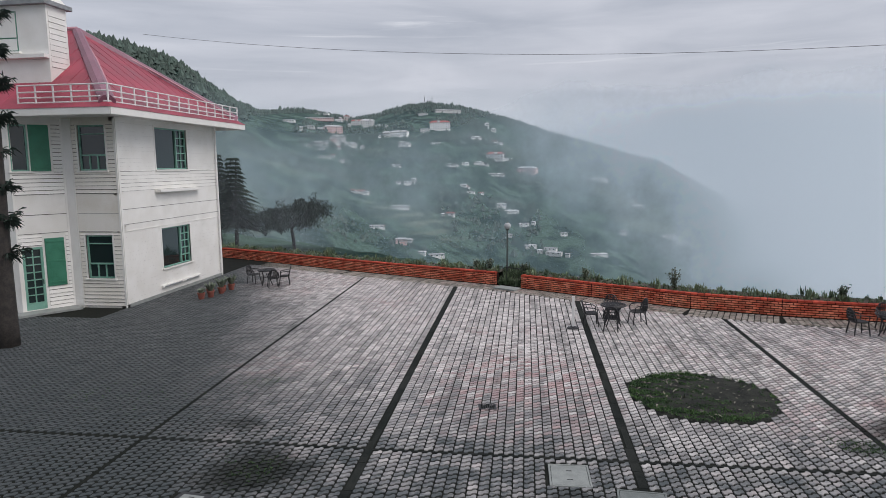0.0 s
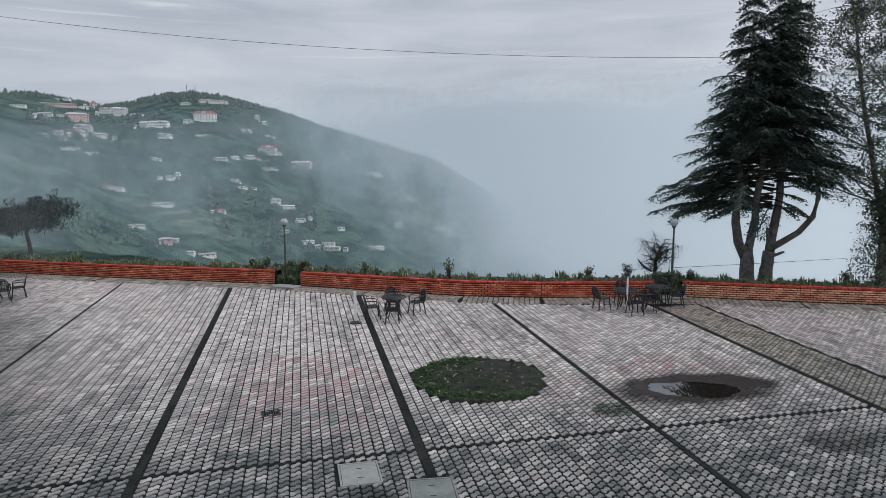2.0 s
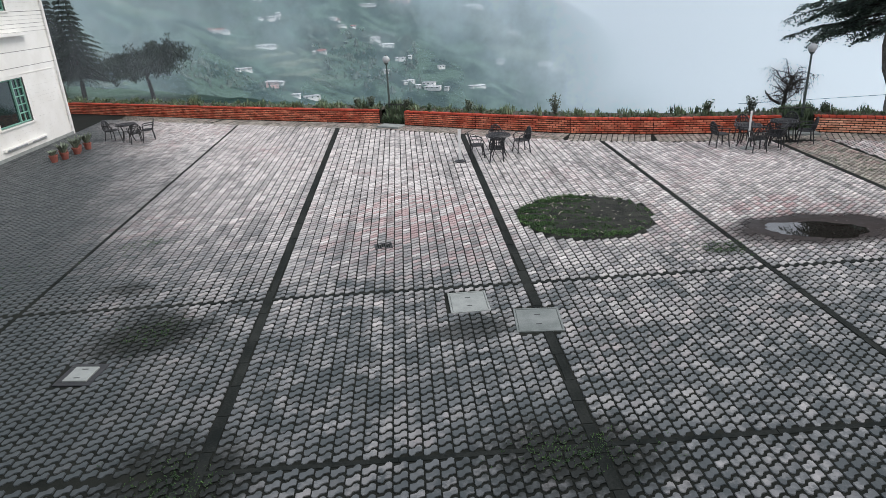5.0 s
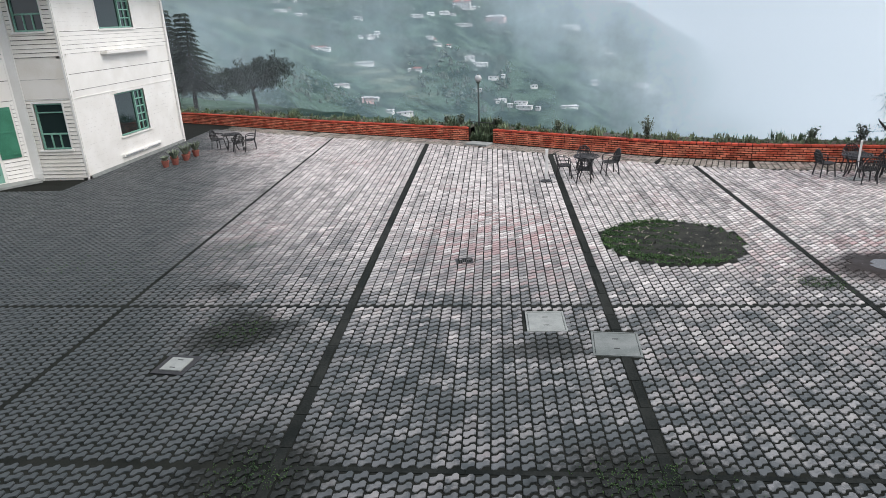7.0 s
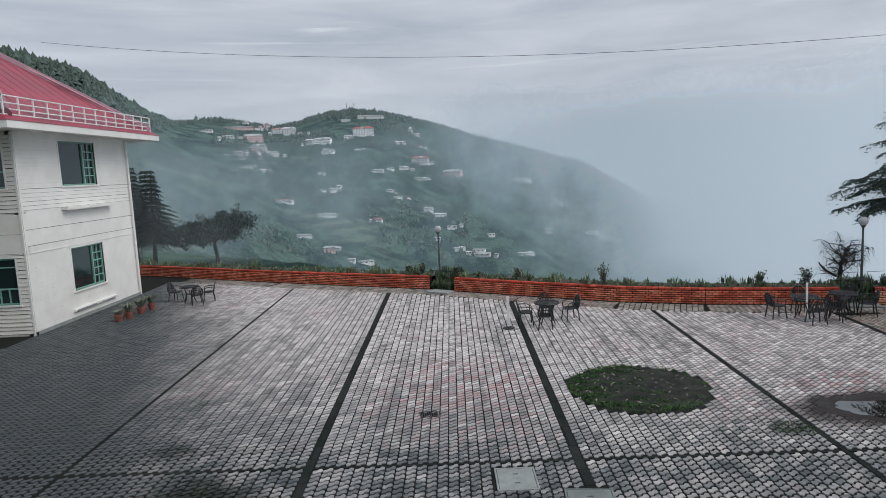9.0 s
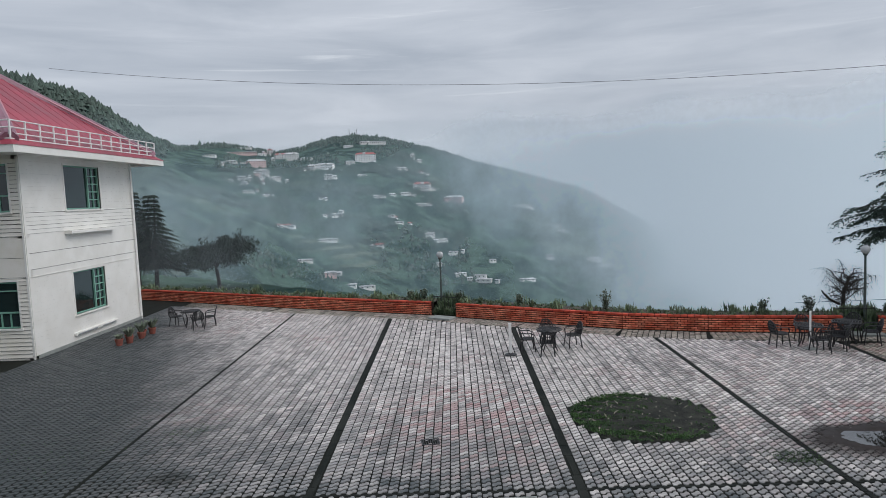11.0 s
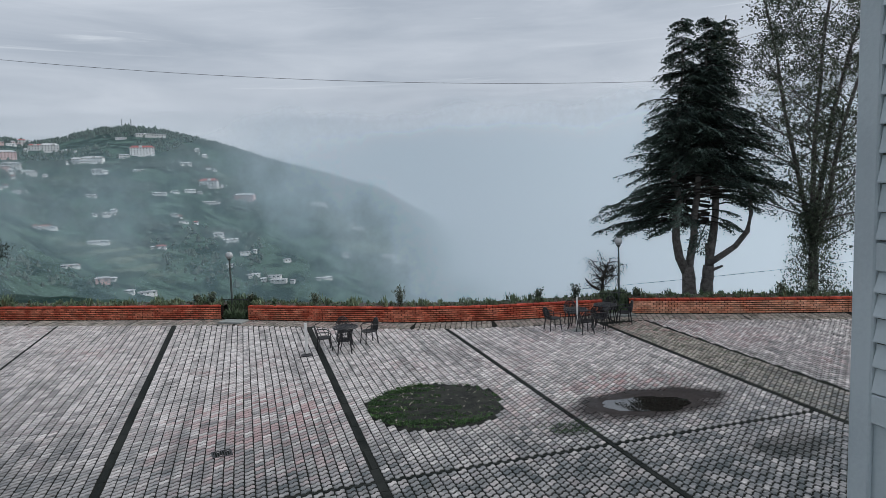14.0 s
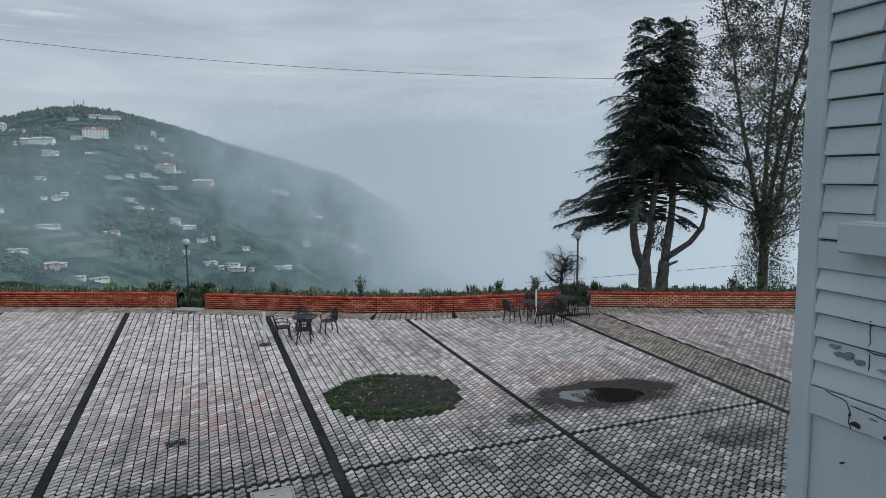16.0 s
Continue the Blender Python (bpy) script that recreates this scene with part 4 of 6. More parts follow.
def window(ob, F, s0, s1, z0, z1, style, frame_mat, label):
    """A window set 10 cm deep; style 'casement': a wide pane and a barred sash; 'sash': a pane over a row of small lights; 'plain'."""
    w = thing("window", Matrix.Identity(4), "", "")
    w.parent = ob
    w.matrix_local = F
    w["label"] = label
    f = 0.06
    bm = bmesh.new()
    for a in ((s0, s0 + f, 0.05, 0.13, z0, z1), (s1 - f, s1, 0.05, 0.13, z0, z1), (s0 + f, s1 - f, 0.05, 0.13, z1 - f, z1), (s0 + f, s1 - f, 0.05, 0.13, z0, z0 + f)):
        box(bm, *a, bevel=0.004)
    part("frame", bm, frame_mat, w)
    part("pane", boxed(s0 + f, s1 - f, 0.105, 0.113, z0 + f, z1 - f), M["glass"], w)
    # near-black panel closes the opening; the room's shade is its colour
    part("room_dark", boxed(s0 - 0.02, s1 + 0.02, 0.26, 0.28, z0 - 0.02, z1 + 0.02), M["dark_pane_and_room"], w, "near-black panel in place of the unlit room")
    part("sill", boxed(s0 - 0.1, s1 + 0.1, -0.07, 0.06, z0 - 0.07, z0, 0.006), M["white"], w, "white painted sill")
    if style == "casement":
        m = s0 + 0.68 * (s1 - s0)
        part("mullion", boxed(m - 0.035, m + 0.035, 0.04, 0.13, z0 + f, z1 - f, 0.004), frame_mat, w)
        n = 5
        for k in range(1, n):
            z = z0 + f + k * (z1 - z0 - 2 * f) / n
            part("glazing_bar", boxed(m + 0.035, s1 - f, 0.06, 0.12, z - 0.022, z + 0.022), M["pale_green"], w)
        part("glazing_bar", boxed((m + s1) / 2 - 0.02, (m + s1) / 2 + 0.02, 0.065, 0.118, z0 + f, z1 - f), M["pale_green"], w)
    if style == "sash":
        z = z0 + 0.34 * (z1 - z0)
        part("rail", boxed(s0 + f, s1 - f, 0.05, 0.12, z - 0.03, z + 0.03, 0.004), frame_mat, w)
        for k in (1, 2):
            s = s0 + f + k * (s1 - s0 - 2 * f) / 3
            part("glazing_bar", boxed(s - 0.022, s + 0.022, 0.06, 0.118, z0 + f, z - 0.03), M["pale_green"], w)
        part("rail", boxed(s0 + f, s1 - f, 0.06, 0.12, z1 - 0.36, z1 - 0.32, 0.003), frame_mat, w)
        part("curtain", boxed(s0 + f + 0.04, s0 + f + 0.2, 0.13, 0.16, z0 + 0.4, z1 - 0.3, 0.02), M["cream"], w, "pale drawn-back curtain")
    return w


def trim(ob, F, s0, s1, z0, z1, mat):
    """White boards round an opening."""
    for a in ((s0 - 0.07, s0, z0, z1), (s1, s1 + 0.07, z0, z1), (s0 - 0.07, s1 + 0.07, z1, z1 + 0.08)):
        boxpart("trim_board", ob, F, mat, a[0], a[1], -0.022, 0.05, a[2], a[3])


def build_hotel():
    rnd = random.Random(3)
    ob = thing("hotel_building", Matrix.Identity(4), "two-storey white weatherboarded hotel wing under a crimson hipped roof", "house")
    east, south = pose(-15.7, 23.6, 0, 0, 0, 90), pose(-17.95, 23.6, 0, 0, 0, 0)
    ang = math.degrees(math.atan2(1.5, 1.1))
    bay = pose(-19.05, 22.1, 0, 0, 0, ang)
    bay_len = math.hypot(1.5, 1.1)
    TOP = 7.62
    e_holes = [(2.62, 5.15, 5.46, 7.25), (2.68, 5.0, 1.17, 2.92)]
    s_holes = [(0.65, 1.8, 5.45, 7.2), (0.65, 1.8, 1.18, 2.91)]
    b_holes = [(0.06, 0.66, 5.45, 7.2), (0.15, 0.85, 0.12, 2.55)]
    for F, L, holes, mat in ((east, 8.0, e_holes, "white"), (south, 2.25, s_holes, "cream"), (bay, bay_len, b_holes, "white")):
        o = part("wall", wall_panel(bmesh.new(), L, -0.1, TOP, holes), M[mat], ob)
        o.matrix_local = F
    body = bmesh.new()
    box(body, -28.0, -19.05, 22.1, 31.6, -0.1, TOP)
    box(body, -19.04, -18.3, 24.0, 31.6, -0.1, TOP)
    box(body, -18.29, -15.98, 31.3, 31.6, -0.1, TOP)
    box(body, -18.29, -15.98, 23.9, 31.29, TOP - 0.12, TOP - 0.02)
    part("wall", body, M["white"], ob)
    # weatherboards
    boarding(ob, east, 0.12, 7.88, 4.62, 5.44, 0.155, 0.014, M["white"], e_holes, rnd)
    boarding(ob, east, 0.12, 7.88, 5.44, 7.42, 0.155, 0.004, M["white"], e_holes, rnd, 0.0012)
    boarding(ob, east, 0.12, 7.88, 3.3, 4.5, 0.6, 0.010, M["white"], e_holes, rnd)
    boarding(ob, east, 0.12, 7.88, 1.1, 3.0, 0.155, 0.004, M["white"], e_holes, rnd, 0.0012)
    boarding(ob, east, 0.12, 7.88, 0.15, 1.1, 0.155, 0.004, M["white"], (), rnd, 0.0012)
    for z0, z1, p, lap in ((0.06, 1.1, 0.15, 0.034), (1.1, 3.0, 0.15, 0.032), (3.05, 4.5, 0.72, 0.012), (4.55, 5.38, 0.15, 0.034), (5.4, 7.35, 0.15, 0.032)):
        boarding(ob, south, 0.4, 2.16, z0, z1, p, lap, M["cream"], s_holes, rnd, 0.022)
        boarding(ob, bay, 0.06, bay_len - 0.08, z0, z1, p, lap, M["white"], b_holes + [(0.9, 1.62, 0.95, 2.9), (0.66, 1.42, 5.4, 7.25), (0.0, 0.9, 0.0, 2.6)], rnd, 0.02)
    for F, s0, s1 in ((south, 2.17, 2.25), (south, 0.0, 0.38), (east, 0.0, 0.12), (east, 7.88, 8.0), (bay, 0.0, 0.06), (bay, bay_len - 0.08, bay_len)):
        boxpart("corner_board", ob, F, M["white"], s0, s1, -0.03, 0.02, -0.05, 7.45)
    for F, L in ((east, 8.0), (south, 2.25)):
        boxpart("band_board", ob, F, M["white"], 0.12 if F is east else 0.39, L - 0.13, -0.026, 0.0, 3.03, 3.05)
    for F, h, st, lab in ((east, e_holes[0], "casement", "wide green window with a barred opening sash"), (east, e_holes[1], "casement", "wide green window with a barred opening sash"),
                          (south, s_holes[0], "sash", "tall green window with small lower lights"), (south, s_holes[1], "sash", "tall green window with small lower lights"),
                          (bay, b_holes[0], "plain", "dark bay window with a pale frame")):
        window(ob, F, *h, st, M["pale_green"], lab)
        trim(ob, F, *h, M["white"])
    # shutters and door on the bay
    for z0, z1, s0, s1 in ((0.98, 2.86, 0.93, 1.6), (5.45, 7.2, 0.7, 1.38)):
        o = boxpart("shutter", ob, bay, M["green"], s0, s1, -0.05, 0.0, z0, z1, label="closed green board shutter")
        for q in (z0 + 0.1, (z0 + z1) / 2, z1 - 0.16):
            part("batten", boxed(s0 + 0.04, s1 - 0.04, -0.066, -0.05, q, q + 0.07, 0.003), M["green"], o)
    door = thing("door", Matrix.Identity(4), "", "")
    door.parent, door.matrix_local = ob, bay
    door["label"] = "pale green glazed door with fourteen small panes"
    bm = bmesh.new()
    for a in ((0.15, 0.24, 0.0, 0.1, 0.12, 2.55), (0.76, 0.85, 0.0, 0.1, 0.12, 2.55), (0.24, 0.76, 0.0, 0.1, 0.12, 0.4), (0.24, 0.76, 0.0, 0.1, 2.46, 2.55)):
        box(bm, *a, bevel=0.004)
    part("frame", bm, M["pale_green"], door)
    part("pane", boxed(0.24, 0.76, 0.06, 0.068, 0.4, 2.46), M["glass"], door)
    for k in range(1, 7):
        z = 0.4 + k * 2.06 / 7
        part("glazing_bar", boxed(0.24, 0.76, 0.02, 0.09, z - 0.02, z + 0.02), M["pale_green"], door)
    part("glazing_bar", boxed(0.48, 0.52, 0.025, 0.085, 0.4, 2.46), M["pale_green"], door)
    part("door_handle", boxed(0.775, 0.8, -0.04, 0.0, 1.1, 1.28, 0.005), M["iron"], door, "dark door handle")
    boxpart("step", ob, bay, M["concrete"], -0.3, 1.9, -0.7, 0.0, 0.0, 0.09, label="low worn concrete doorstep")
    # ledges on the east face
    boxpart("ledge", ob, east, M["white"], 2.37, 5.87, -0.3, 0.0, 4.5, 4.62, label="white projecting ledge")
    boxpart("ledge", ob, east, M["white"], 2.4, 5.6, -0.12, 0.0, 0.36, 0.46, label="broken low white ledge with bare patches")
    boxpart("bare_patch", ob, east, M["worn"], 2.5, 3.9, -0.126, -0.1, 0.36, 0.42)
    boxpart("bare_patch", ob, east, M["worn"], 4.3, 5.4, -0.126, -0.1, 0.37, 0.41)
    boxpart("plinth", ob, east, M["concrete"], 0.0, 8.0, -0.03, 0.0, -0.1, 0.13, label="stained concrete plinth")
    bm = bmesh.new()
    tube(bm, [(7.75, -0.08, 0.2), (7.75, -0.08, 7.5)], 0.04, 8)
    o = part("downpipe", bm, M["white_post"], ob)
    o.matrix_local = east
    # eaves and roof
    x0, x1, y0, y1, ez = -28.6, -14.6, 21.85, 32.6, 7.5
    part("soffit", boxed(x0, x1, y0, y1, ez, ez + 0.1), M["white"], ob)
    bm = bmesh.new()
    for a in ((x0, x1, y0 - 0.05, y0, ez - 0.06, ez + 0.2), (x1, x1 + 0.05, y0 - 0.05, y1 + 0.05, ez - 0.06, ez + 0.2), (x0, x1, y1, y1 + 0.05, ez - 0.06, ez + 0.2)):
        box(bm, *a, bevel=0.008)
    part("fascia", bm, M["white"], ob, "white eaves board")
    bm = bmesh.new()
    lip = 0.07
    base = [bm.verts.new(v) for v in ((x0, y0 - lip, ez + 0.2), (x1 + lip, y0 - lip, ez + 0.2), (x1 + lip, y1 + lip, ez + 0.2), (x0, y1 + lip, ez + 0.2))]
    mid = [bm.verts.new(v) for v in ((x0, y0 + 0.3, ez + 0.46), (x1 - 0.3, y0 + 0.3, ez + 0.46), (x1 - 0.3, y1 - 0.3, ez + 0.46), (x0, y1 - 0.3, ez + 0.46))]
    apex, back = bm.verts.new((-19.6, 27.2, 11.6)), bm.verts.new((x0, 27.2, 11.6))
    for k in range(3):
        bm.faces.new((base[k], base[k + 1], mid[k + 1], mid[k]))
    bm.faces.new((mid[0], mid[1], apex, back))
    bm.faces.new((mid[1], mid[2], apex))
    bm.faces.new((mid[2], mid[3], back, apex))
    part("roof", bm, M["roof"], ob, "crimson sheet roof")
    for end in ((-14.92, 22.17, 8.0), (-14.92, 32.28, 8.0)):
        a, b = Vector(end), Vector((-19.6, 27.2, 11.62))
        low = Vector((0, 0, -0.12))
        part("hip_cap", tubed([a + low, a.lerp(b, 0.5) + low, b + low], [0.3, 0.26, 0.2], 8), M["roof_dull"], ob, "wide dull purple hip capping")
        edge_side = Vector((0.05, 0.3 if end[1] < 27 else -0.3, 0.06))
        part("hip_edge", tubed([a + edge_side, a.lerp(b, 0.5) + edge_side, b], 0.055, 6), M["roof_pale"], ob, "pale painted hip edge")
    part("ridge_cap", tubed([(-19.6, 27.2, 11.62), (-28.6, 27.2, 11.62)], 0.11, 6), M["roof_pale"], ob, "faded pink ridge capping")
    for k in range(1, 9):
        x = -15.4 - k * 0.62
        a = Vector((x, y0 + 0.35, ez + 0.5))
        f = min(1.0, (x1 - 0.3 - x) / 4.7)
        b = Vector((x, y0 + 0.3 + f * 5.05, ez + 0.46 + f * 3.64))
        part("roof_seam", tubed([a, b], 0.012, 4), M["roof"], ob)
    for k in range(1, 16):
        y = y0 + 0.6 + k * 0.66
        f = min((y - y0 - 0.3) / 5.05, (y1 - 0.3 - y) / 5.1)
        a = Vector((x1 - 0.36, y, ez + 0.5))
        b = Vector((x1 - 0.3 - f * 4.7, y, ez + 0.47 + f * 3.64))
        if f > 0.08:
            part("roof_seam", tubed([a, b], 0.012, 4), M["roof"], ob)
    # roof railing
    for p, q in (((-18.4, 22.08), (-14.82, 22.08)), ((-14.82, 22.08), (-14.82, 32.35))):
        n = round(math.hypot(q[0] - p[0], q[1] - p[1]) / 0.78)
        for k in range(n + (p[0] > -15)):
            f = k / n
            x, y = p[0] + (q[0] - p[0]) * f, p[1] + (q[1] - p[1]) * f
            part("baluster", boxed(x - 0.025, x + 0.025, y - 0.025, y + 0.025, 7.74, 8.56, 0.004), M["white_post"], ob)
        for z in (7.92, 8.1, 8.3, 8.54):
            part("rail", tubed([(*p, z), (*q, z)], 0.028, 6), M["white_post"], ob, "white painted roof railing")
    # raised turret on the roof
    boxpart("turret", ob, pose(0, 0, 0), M["white"], -24.0, -18.0, 23.35, 24.45, 7.9, 11.7)
    boxpart("cornice", ob, pose(0, 0, 0), M["worn"], -24.2, -17.85, 23.15, 24.65, 11.7, 11.86, label="grey slab cornice")
    bm = bmesh.new()
    foot = [bm.verts.new(v) for v in ((-24.1, 23.25, 11.86), (-18.0, 23.25, 11.86), (-18.0, 24.55, 11.86), (-24.1, 24.55, 11.86))]
    head = [bm.verts.new(v) for v in ((-23.6, 23.6, 13.1), (-18.9, 23.6, 13.1), (-18.9, 24.2, 13.1), (-23.6, 24.2, 13.1))]
    bm.faces.new(head)
    for k in range(4):
        bm.faces.new((foot[k], foot[(k + 1) % 4], head[(k + 1) % 4], head[k]))
    part("turret_cap", bm, M["white"], ob, "white sloping turret top")
    boarding(ob, pose(-18.0, 23.35, 0, 0, 0, 90), 0.1, 1.0, 9.4, 11.5, 0.21, 0.02, M["white"], (), rnd)
    window(ob, pose(-24.0, 23.3, 0), 3.0, 4.75, 10.0, 11.5, "sash", M["green"], "dark upper window with green bars")
    boxpart("ledge", ob, pose(0, 0, 0), M["white"], -23.8, -18.01, 23.1, 23.35, 9.72, 9.86, label="white projecting ledge")


build_hotel()


def build_own_wing():
    """The wing that juts out beside the viewer's window, and the wall behind."""
    rnd = random.Random(6)
    ob = thing("hotel_side_wing", Matrix.Identity(4), "peeling chalky white weatherboard wing with a corner post", "house")
    F = pose(2.935, 3.026, -0.055, 0, 0, -90)
    holes = [(0.42, 1.6, 5.24, 6.9), (0.42, 1.6, 1.9, 3.45)]
    o = part("wall", wall_panel(bmesh.new(), 2.75, -0.1, 9.4, holes), M["shaded_white"], ob)
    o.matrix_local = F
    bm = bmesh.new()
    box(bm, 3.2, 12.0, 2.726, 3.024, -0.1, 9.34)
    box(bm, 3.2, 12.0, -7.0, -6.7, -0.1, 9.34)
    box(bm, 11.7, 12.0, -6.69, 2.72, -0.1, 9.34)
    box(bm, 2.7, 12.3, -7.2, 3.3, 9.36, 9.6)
    part("wall", bm, M["shaded_white"], ob)
    boxpart("corner_post", ob, F, M["shaded_white"], 0.0, 0.115, -0.03, 0.0, -0.1, 9.35, bevel=0.008)
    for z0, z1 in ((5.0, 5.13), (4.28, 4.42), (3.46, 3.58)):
        boxpart("band_board", ob, F, M["shaded_white"], 0.116, 2.7, -0.028, 0.0, z0, z1, bevel=0.005)
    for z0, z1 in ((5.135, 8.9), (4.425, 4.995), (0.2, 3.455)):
        boarding(ob, F, 0.118, 2.7, z0, z1, 0.13 if z0 > 5 else 0.117, 0.03, M["shaded_white"], holes, rnd, 0.009)
    for h in holes:
        window(ob, F, *h, "sash", M["green" if h[2] > 5 else "shaded_white"], "dark window with a painted frame")
    boxpart("sill_block", ob, F, M["shaded_white"], 0.29, 1.7, -0.13, -0.03, 5.1, 5.235, label="chalky projecting window sill", bevel=0.008)
    # peeled patches and cracks in the paint
    def flake(s, z, w, h, mat, out):
        b = bmesh.new()
        n = 11
        ring = [(s + w * math.cos(6.283 * k / n) * rnd.uniform(0.6, 1), z + h * math.sin(6.283 * k / n) * rnd.uniform(0.45, 1)) for k in range(n)]
        top = [b.verts.new((u, out - 0.003, v)) for u, v in ring]
        low = [b.verts.new((u, out + 0.02, v)) for u, v in ring]
        b.faces.new(top[::-1])
        for k in range(n):
            b.faces.new((low[k], top[k], top[(k + 1) % n], low[(k + 1) % n]))
        o = part("peeled_patch", b, mat, ob)
        o.matrix_local = F
    for s, z, w, h in ((0.30, 4.615, 0.035, 0.02), (0.36, 4.60, 0.03, 0.022), (0.22, 4.64, 0.03, 0.012), (0.5, 4.72, 0.03, 0.018), (0.56, 4.71, 0.03, 0.016), (0.44, 4.36, 0.03, 0.009), (0.75, 4.60, 0.04, 0.018), (0.47, 4.59, 0.04, 0.008), (0.25, 4.61, 0.025, 0.012), (0.62, 4.73, 0.03, 0.01)):
        flake(s, z, w, h, M["worn"], -0.026)
    for s, z, w, h in ((0.32, 4.79, 0.02, 0.012), (0.40, 4.79, 0.012, 0.015), (0.36, 4.31, 0.03, 0.018), (0.33, 4.345, 0.008, 0.01), (0.5, 4.30, 0.012, 0.012), (0.3, 4.1, 0.006, 0.006), (0.47, 3.98, 0.006, 0.006), (0.72, 4.05, 0.01, 0.03)):
        flake(s, z, w, h, M["dark_crack"], -0.03)
    def crack(pts, out):
        b = bmesh.new()
        tube(b, [(s, out, z) for s, z in pts], 0.0024, 4)
        o = part("crack", b, M["dark_crack"], ob)
        o.matrix_local = F
    crack([(0.40, 4.80), (0.395, 4.75), (0.40, 4.70), (0.385, 4.665), (0.42, 4.655), (0.5, 4.66)], -0.024)
    crack([(0.40, 4.65), (0.402, 4.60), (0.398, 4.55)], -0.024)
    crack([(0.2, 4.42), (0.24, 4.412), (0.28, 4.41), (0.31, 4.40), (0.33, 4.36), (0.325, 4.31), (0.34, 4.28)], -0.03)
    crack([(0.33, 4.39), (0.45, 4.385), (0.6, 4.36), (0.72, 4.35)], -0.03)
    crack([(0.6, 4.36), (0.59, 4.31)], -0.03)
    crack([(0.2, 3.575), (0.3, 3.58), (0.36, 3.576), (0.45, 3.582), (0.62, 3.577), (0.8, 3.58)], -0.028)
    rear = tagged(new("wall_rear"), "plain white weatherboard wall around the viewer's open window", "wall", kind="structure")
    G = pose(-20.0, 0.12, 0, 0, 0, 0)
    # outer face looks towards the terrace
    bm = wall_panel(bmesh.new(), 22.9, -0.1, 9.4, [(18.6, 22.0, 4.4, 6.9)], 0.25)
    bmesh.ops.transform(bm, matrix=Matrix.Diagonal((1, -1, 1, 1)), verts=bm.verts[:])
    bmesh.ops.recalc_face_normals(bm, faces=bm.faces[:])
    o = part("wall", bm, M["white"], rear)
    o.matrix_local = G


build_own_wing()


# ---- furniture ----
def iron_chair():
    ob = thing("garden_chair", Matrix.Identity(4), "black cast-iron garden armchair with a rounded lattice back", "chair", "chairs on the terrace")
    seat = bmesh.new()
    ring = [(0.22 * math.cos(a) * (1 + 0.12 * abs(math.sin(2 * a))), 0.22 * math.sin(a) * (1 + 0.12 * abs(math.sin(2 * a))), 0.43) for a in (2 * math.pi * k / 20 for k in range(21))]
    tube(seat, ring, 0.02, 6)
    part("seat", seat, M["iron"], ob)
    for k in range(-4, 5):
        u = k * 0.046
        h = math.sqrt(max(0.0, 0.225 ** 2 - u * u))
        part("seat_bar", tubed([(u, -h, 0.432), (u, h, 0.432)], 0.0135, 4), M["iron"], ob)
        part("seat_bar", tubed([(-h, u, 0.43), (h, u, 0.43)], 0.0135, 4), M["iron"], ob)
    back = bmesh.new()
    arc = [(0.24 * math.cos(a), 0.22 + 0.09 * max(0.0, math.sin(a)), 0.52 + 0.34 * math.sin(a)) for a in (math.pi * k / 14 for k in range(15))]
    tube(back, [(0.22, 0.18, 0.43)] + arc + [(-0.22, 0.18, 0.43)], 0.022, 6)
    part("back_frame", back, M["iron"], ob)
    for k in range(-4, 5):
        u = k * 0.048
        top = 0.52 + 0.34 * math.sqrt(max(0.02, 1 - (u / 0.24) ** 2))
        part("back_bar", tubed([(u, 0.21, 0.44), (u * 0.9 + 0.02 * math.sin(k), 0.255, (0.44 + top) / 2), (u, 0.22 + 0.09 * (top - 0.52) / 0.34, top)], 0.0135, 4), M["iron"], ob)
    for z in (0.56, 0.66, 0.75):
        w = 0.23 * math.sqrt(max(0.05, 1 - ((z - 0.52) / 0.36) ** 2))
        part("back_rail", tubed([(-w, 0.22 + 0.09 * (z - 0.52) / 0.34, z), (0, 0.25 + 0.09 * (z - 0.52) / 0.34, z), (w, 0.22 + 0.09 * (z - 0.52) / 0.34, z)], 0.0135, 4), M["iron"], ob)
    for q in (-1, 1):
        part("armrest", tubed([(q * 0.235, 0.24, 0.66), (q * 0.27, 0.1, 0.665), (q * 0.27, -0.1, 0.65), (q * 0.25, -0.19, 0.6), (q * 0.22, -0.17, 0.43)], 0.019, 6), M["iron"], ob)
        for f, y in ((-1, -0.2), (1, 0.2)):
            part("leg", tubed([(q * 0.19, y * 0.9, 0.43), (q * 0.2, y * 1.05, 0.25), (q * 0.23, y * 1.2, 0.0)], [0.022, 0.019, 0.022], 6), M["iron"], ob)
    return ob


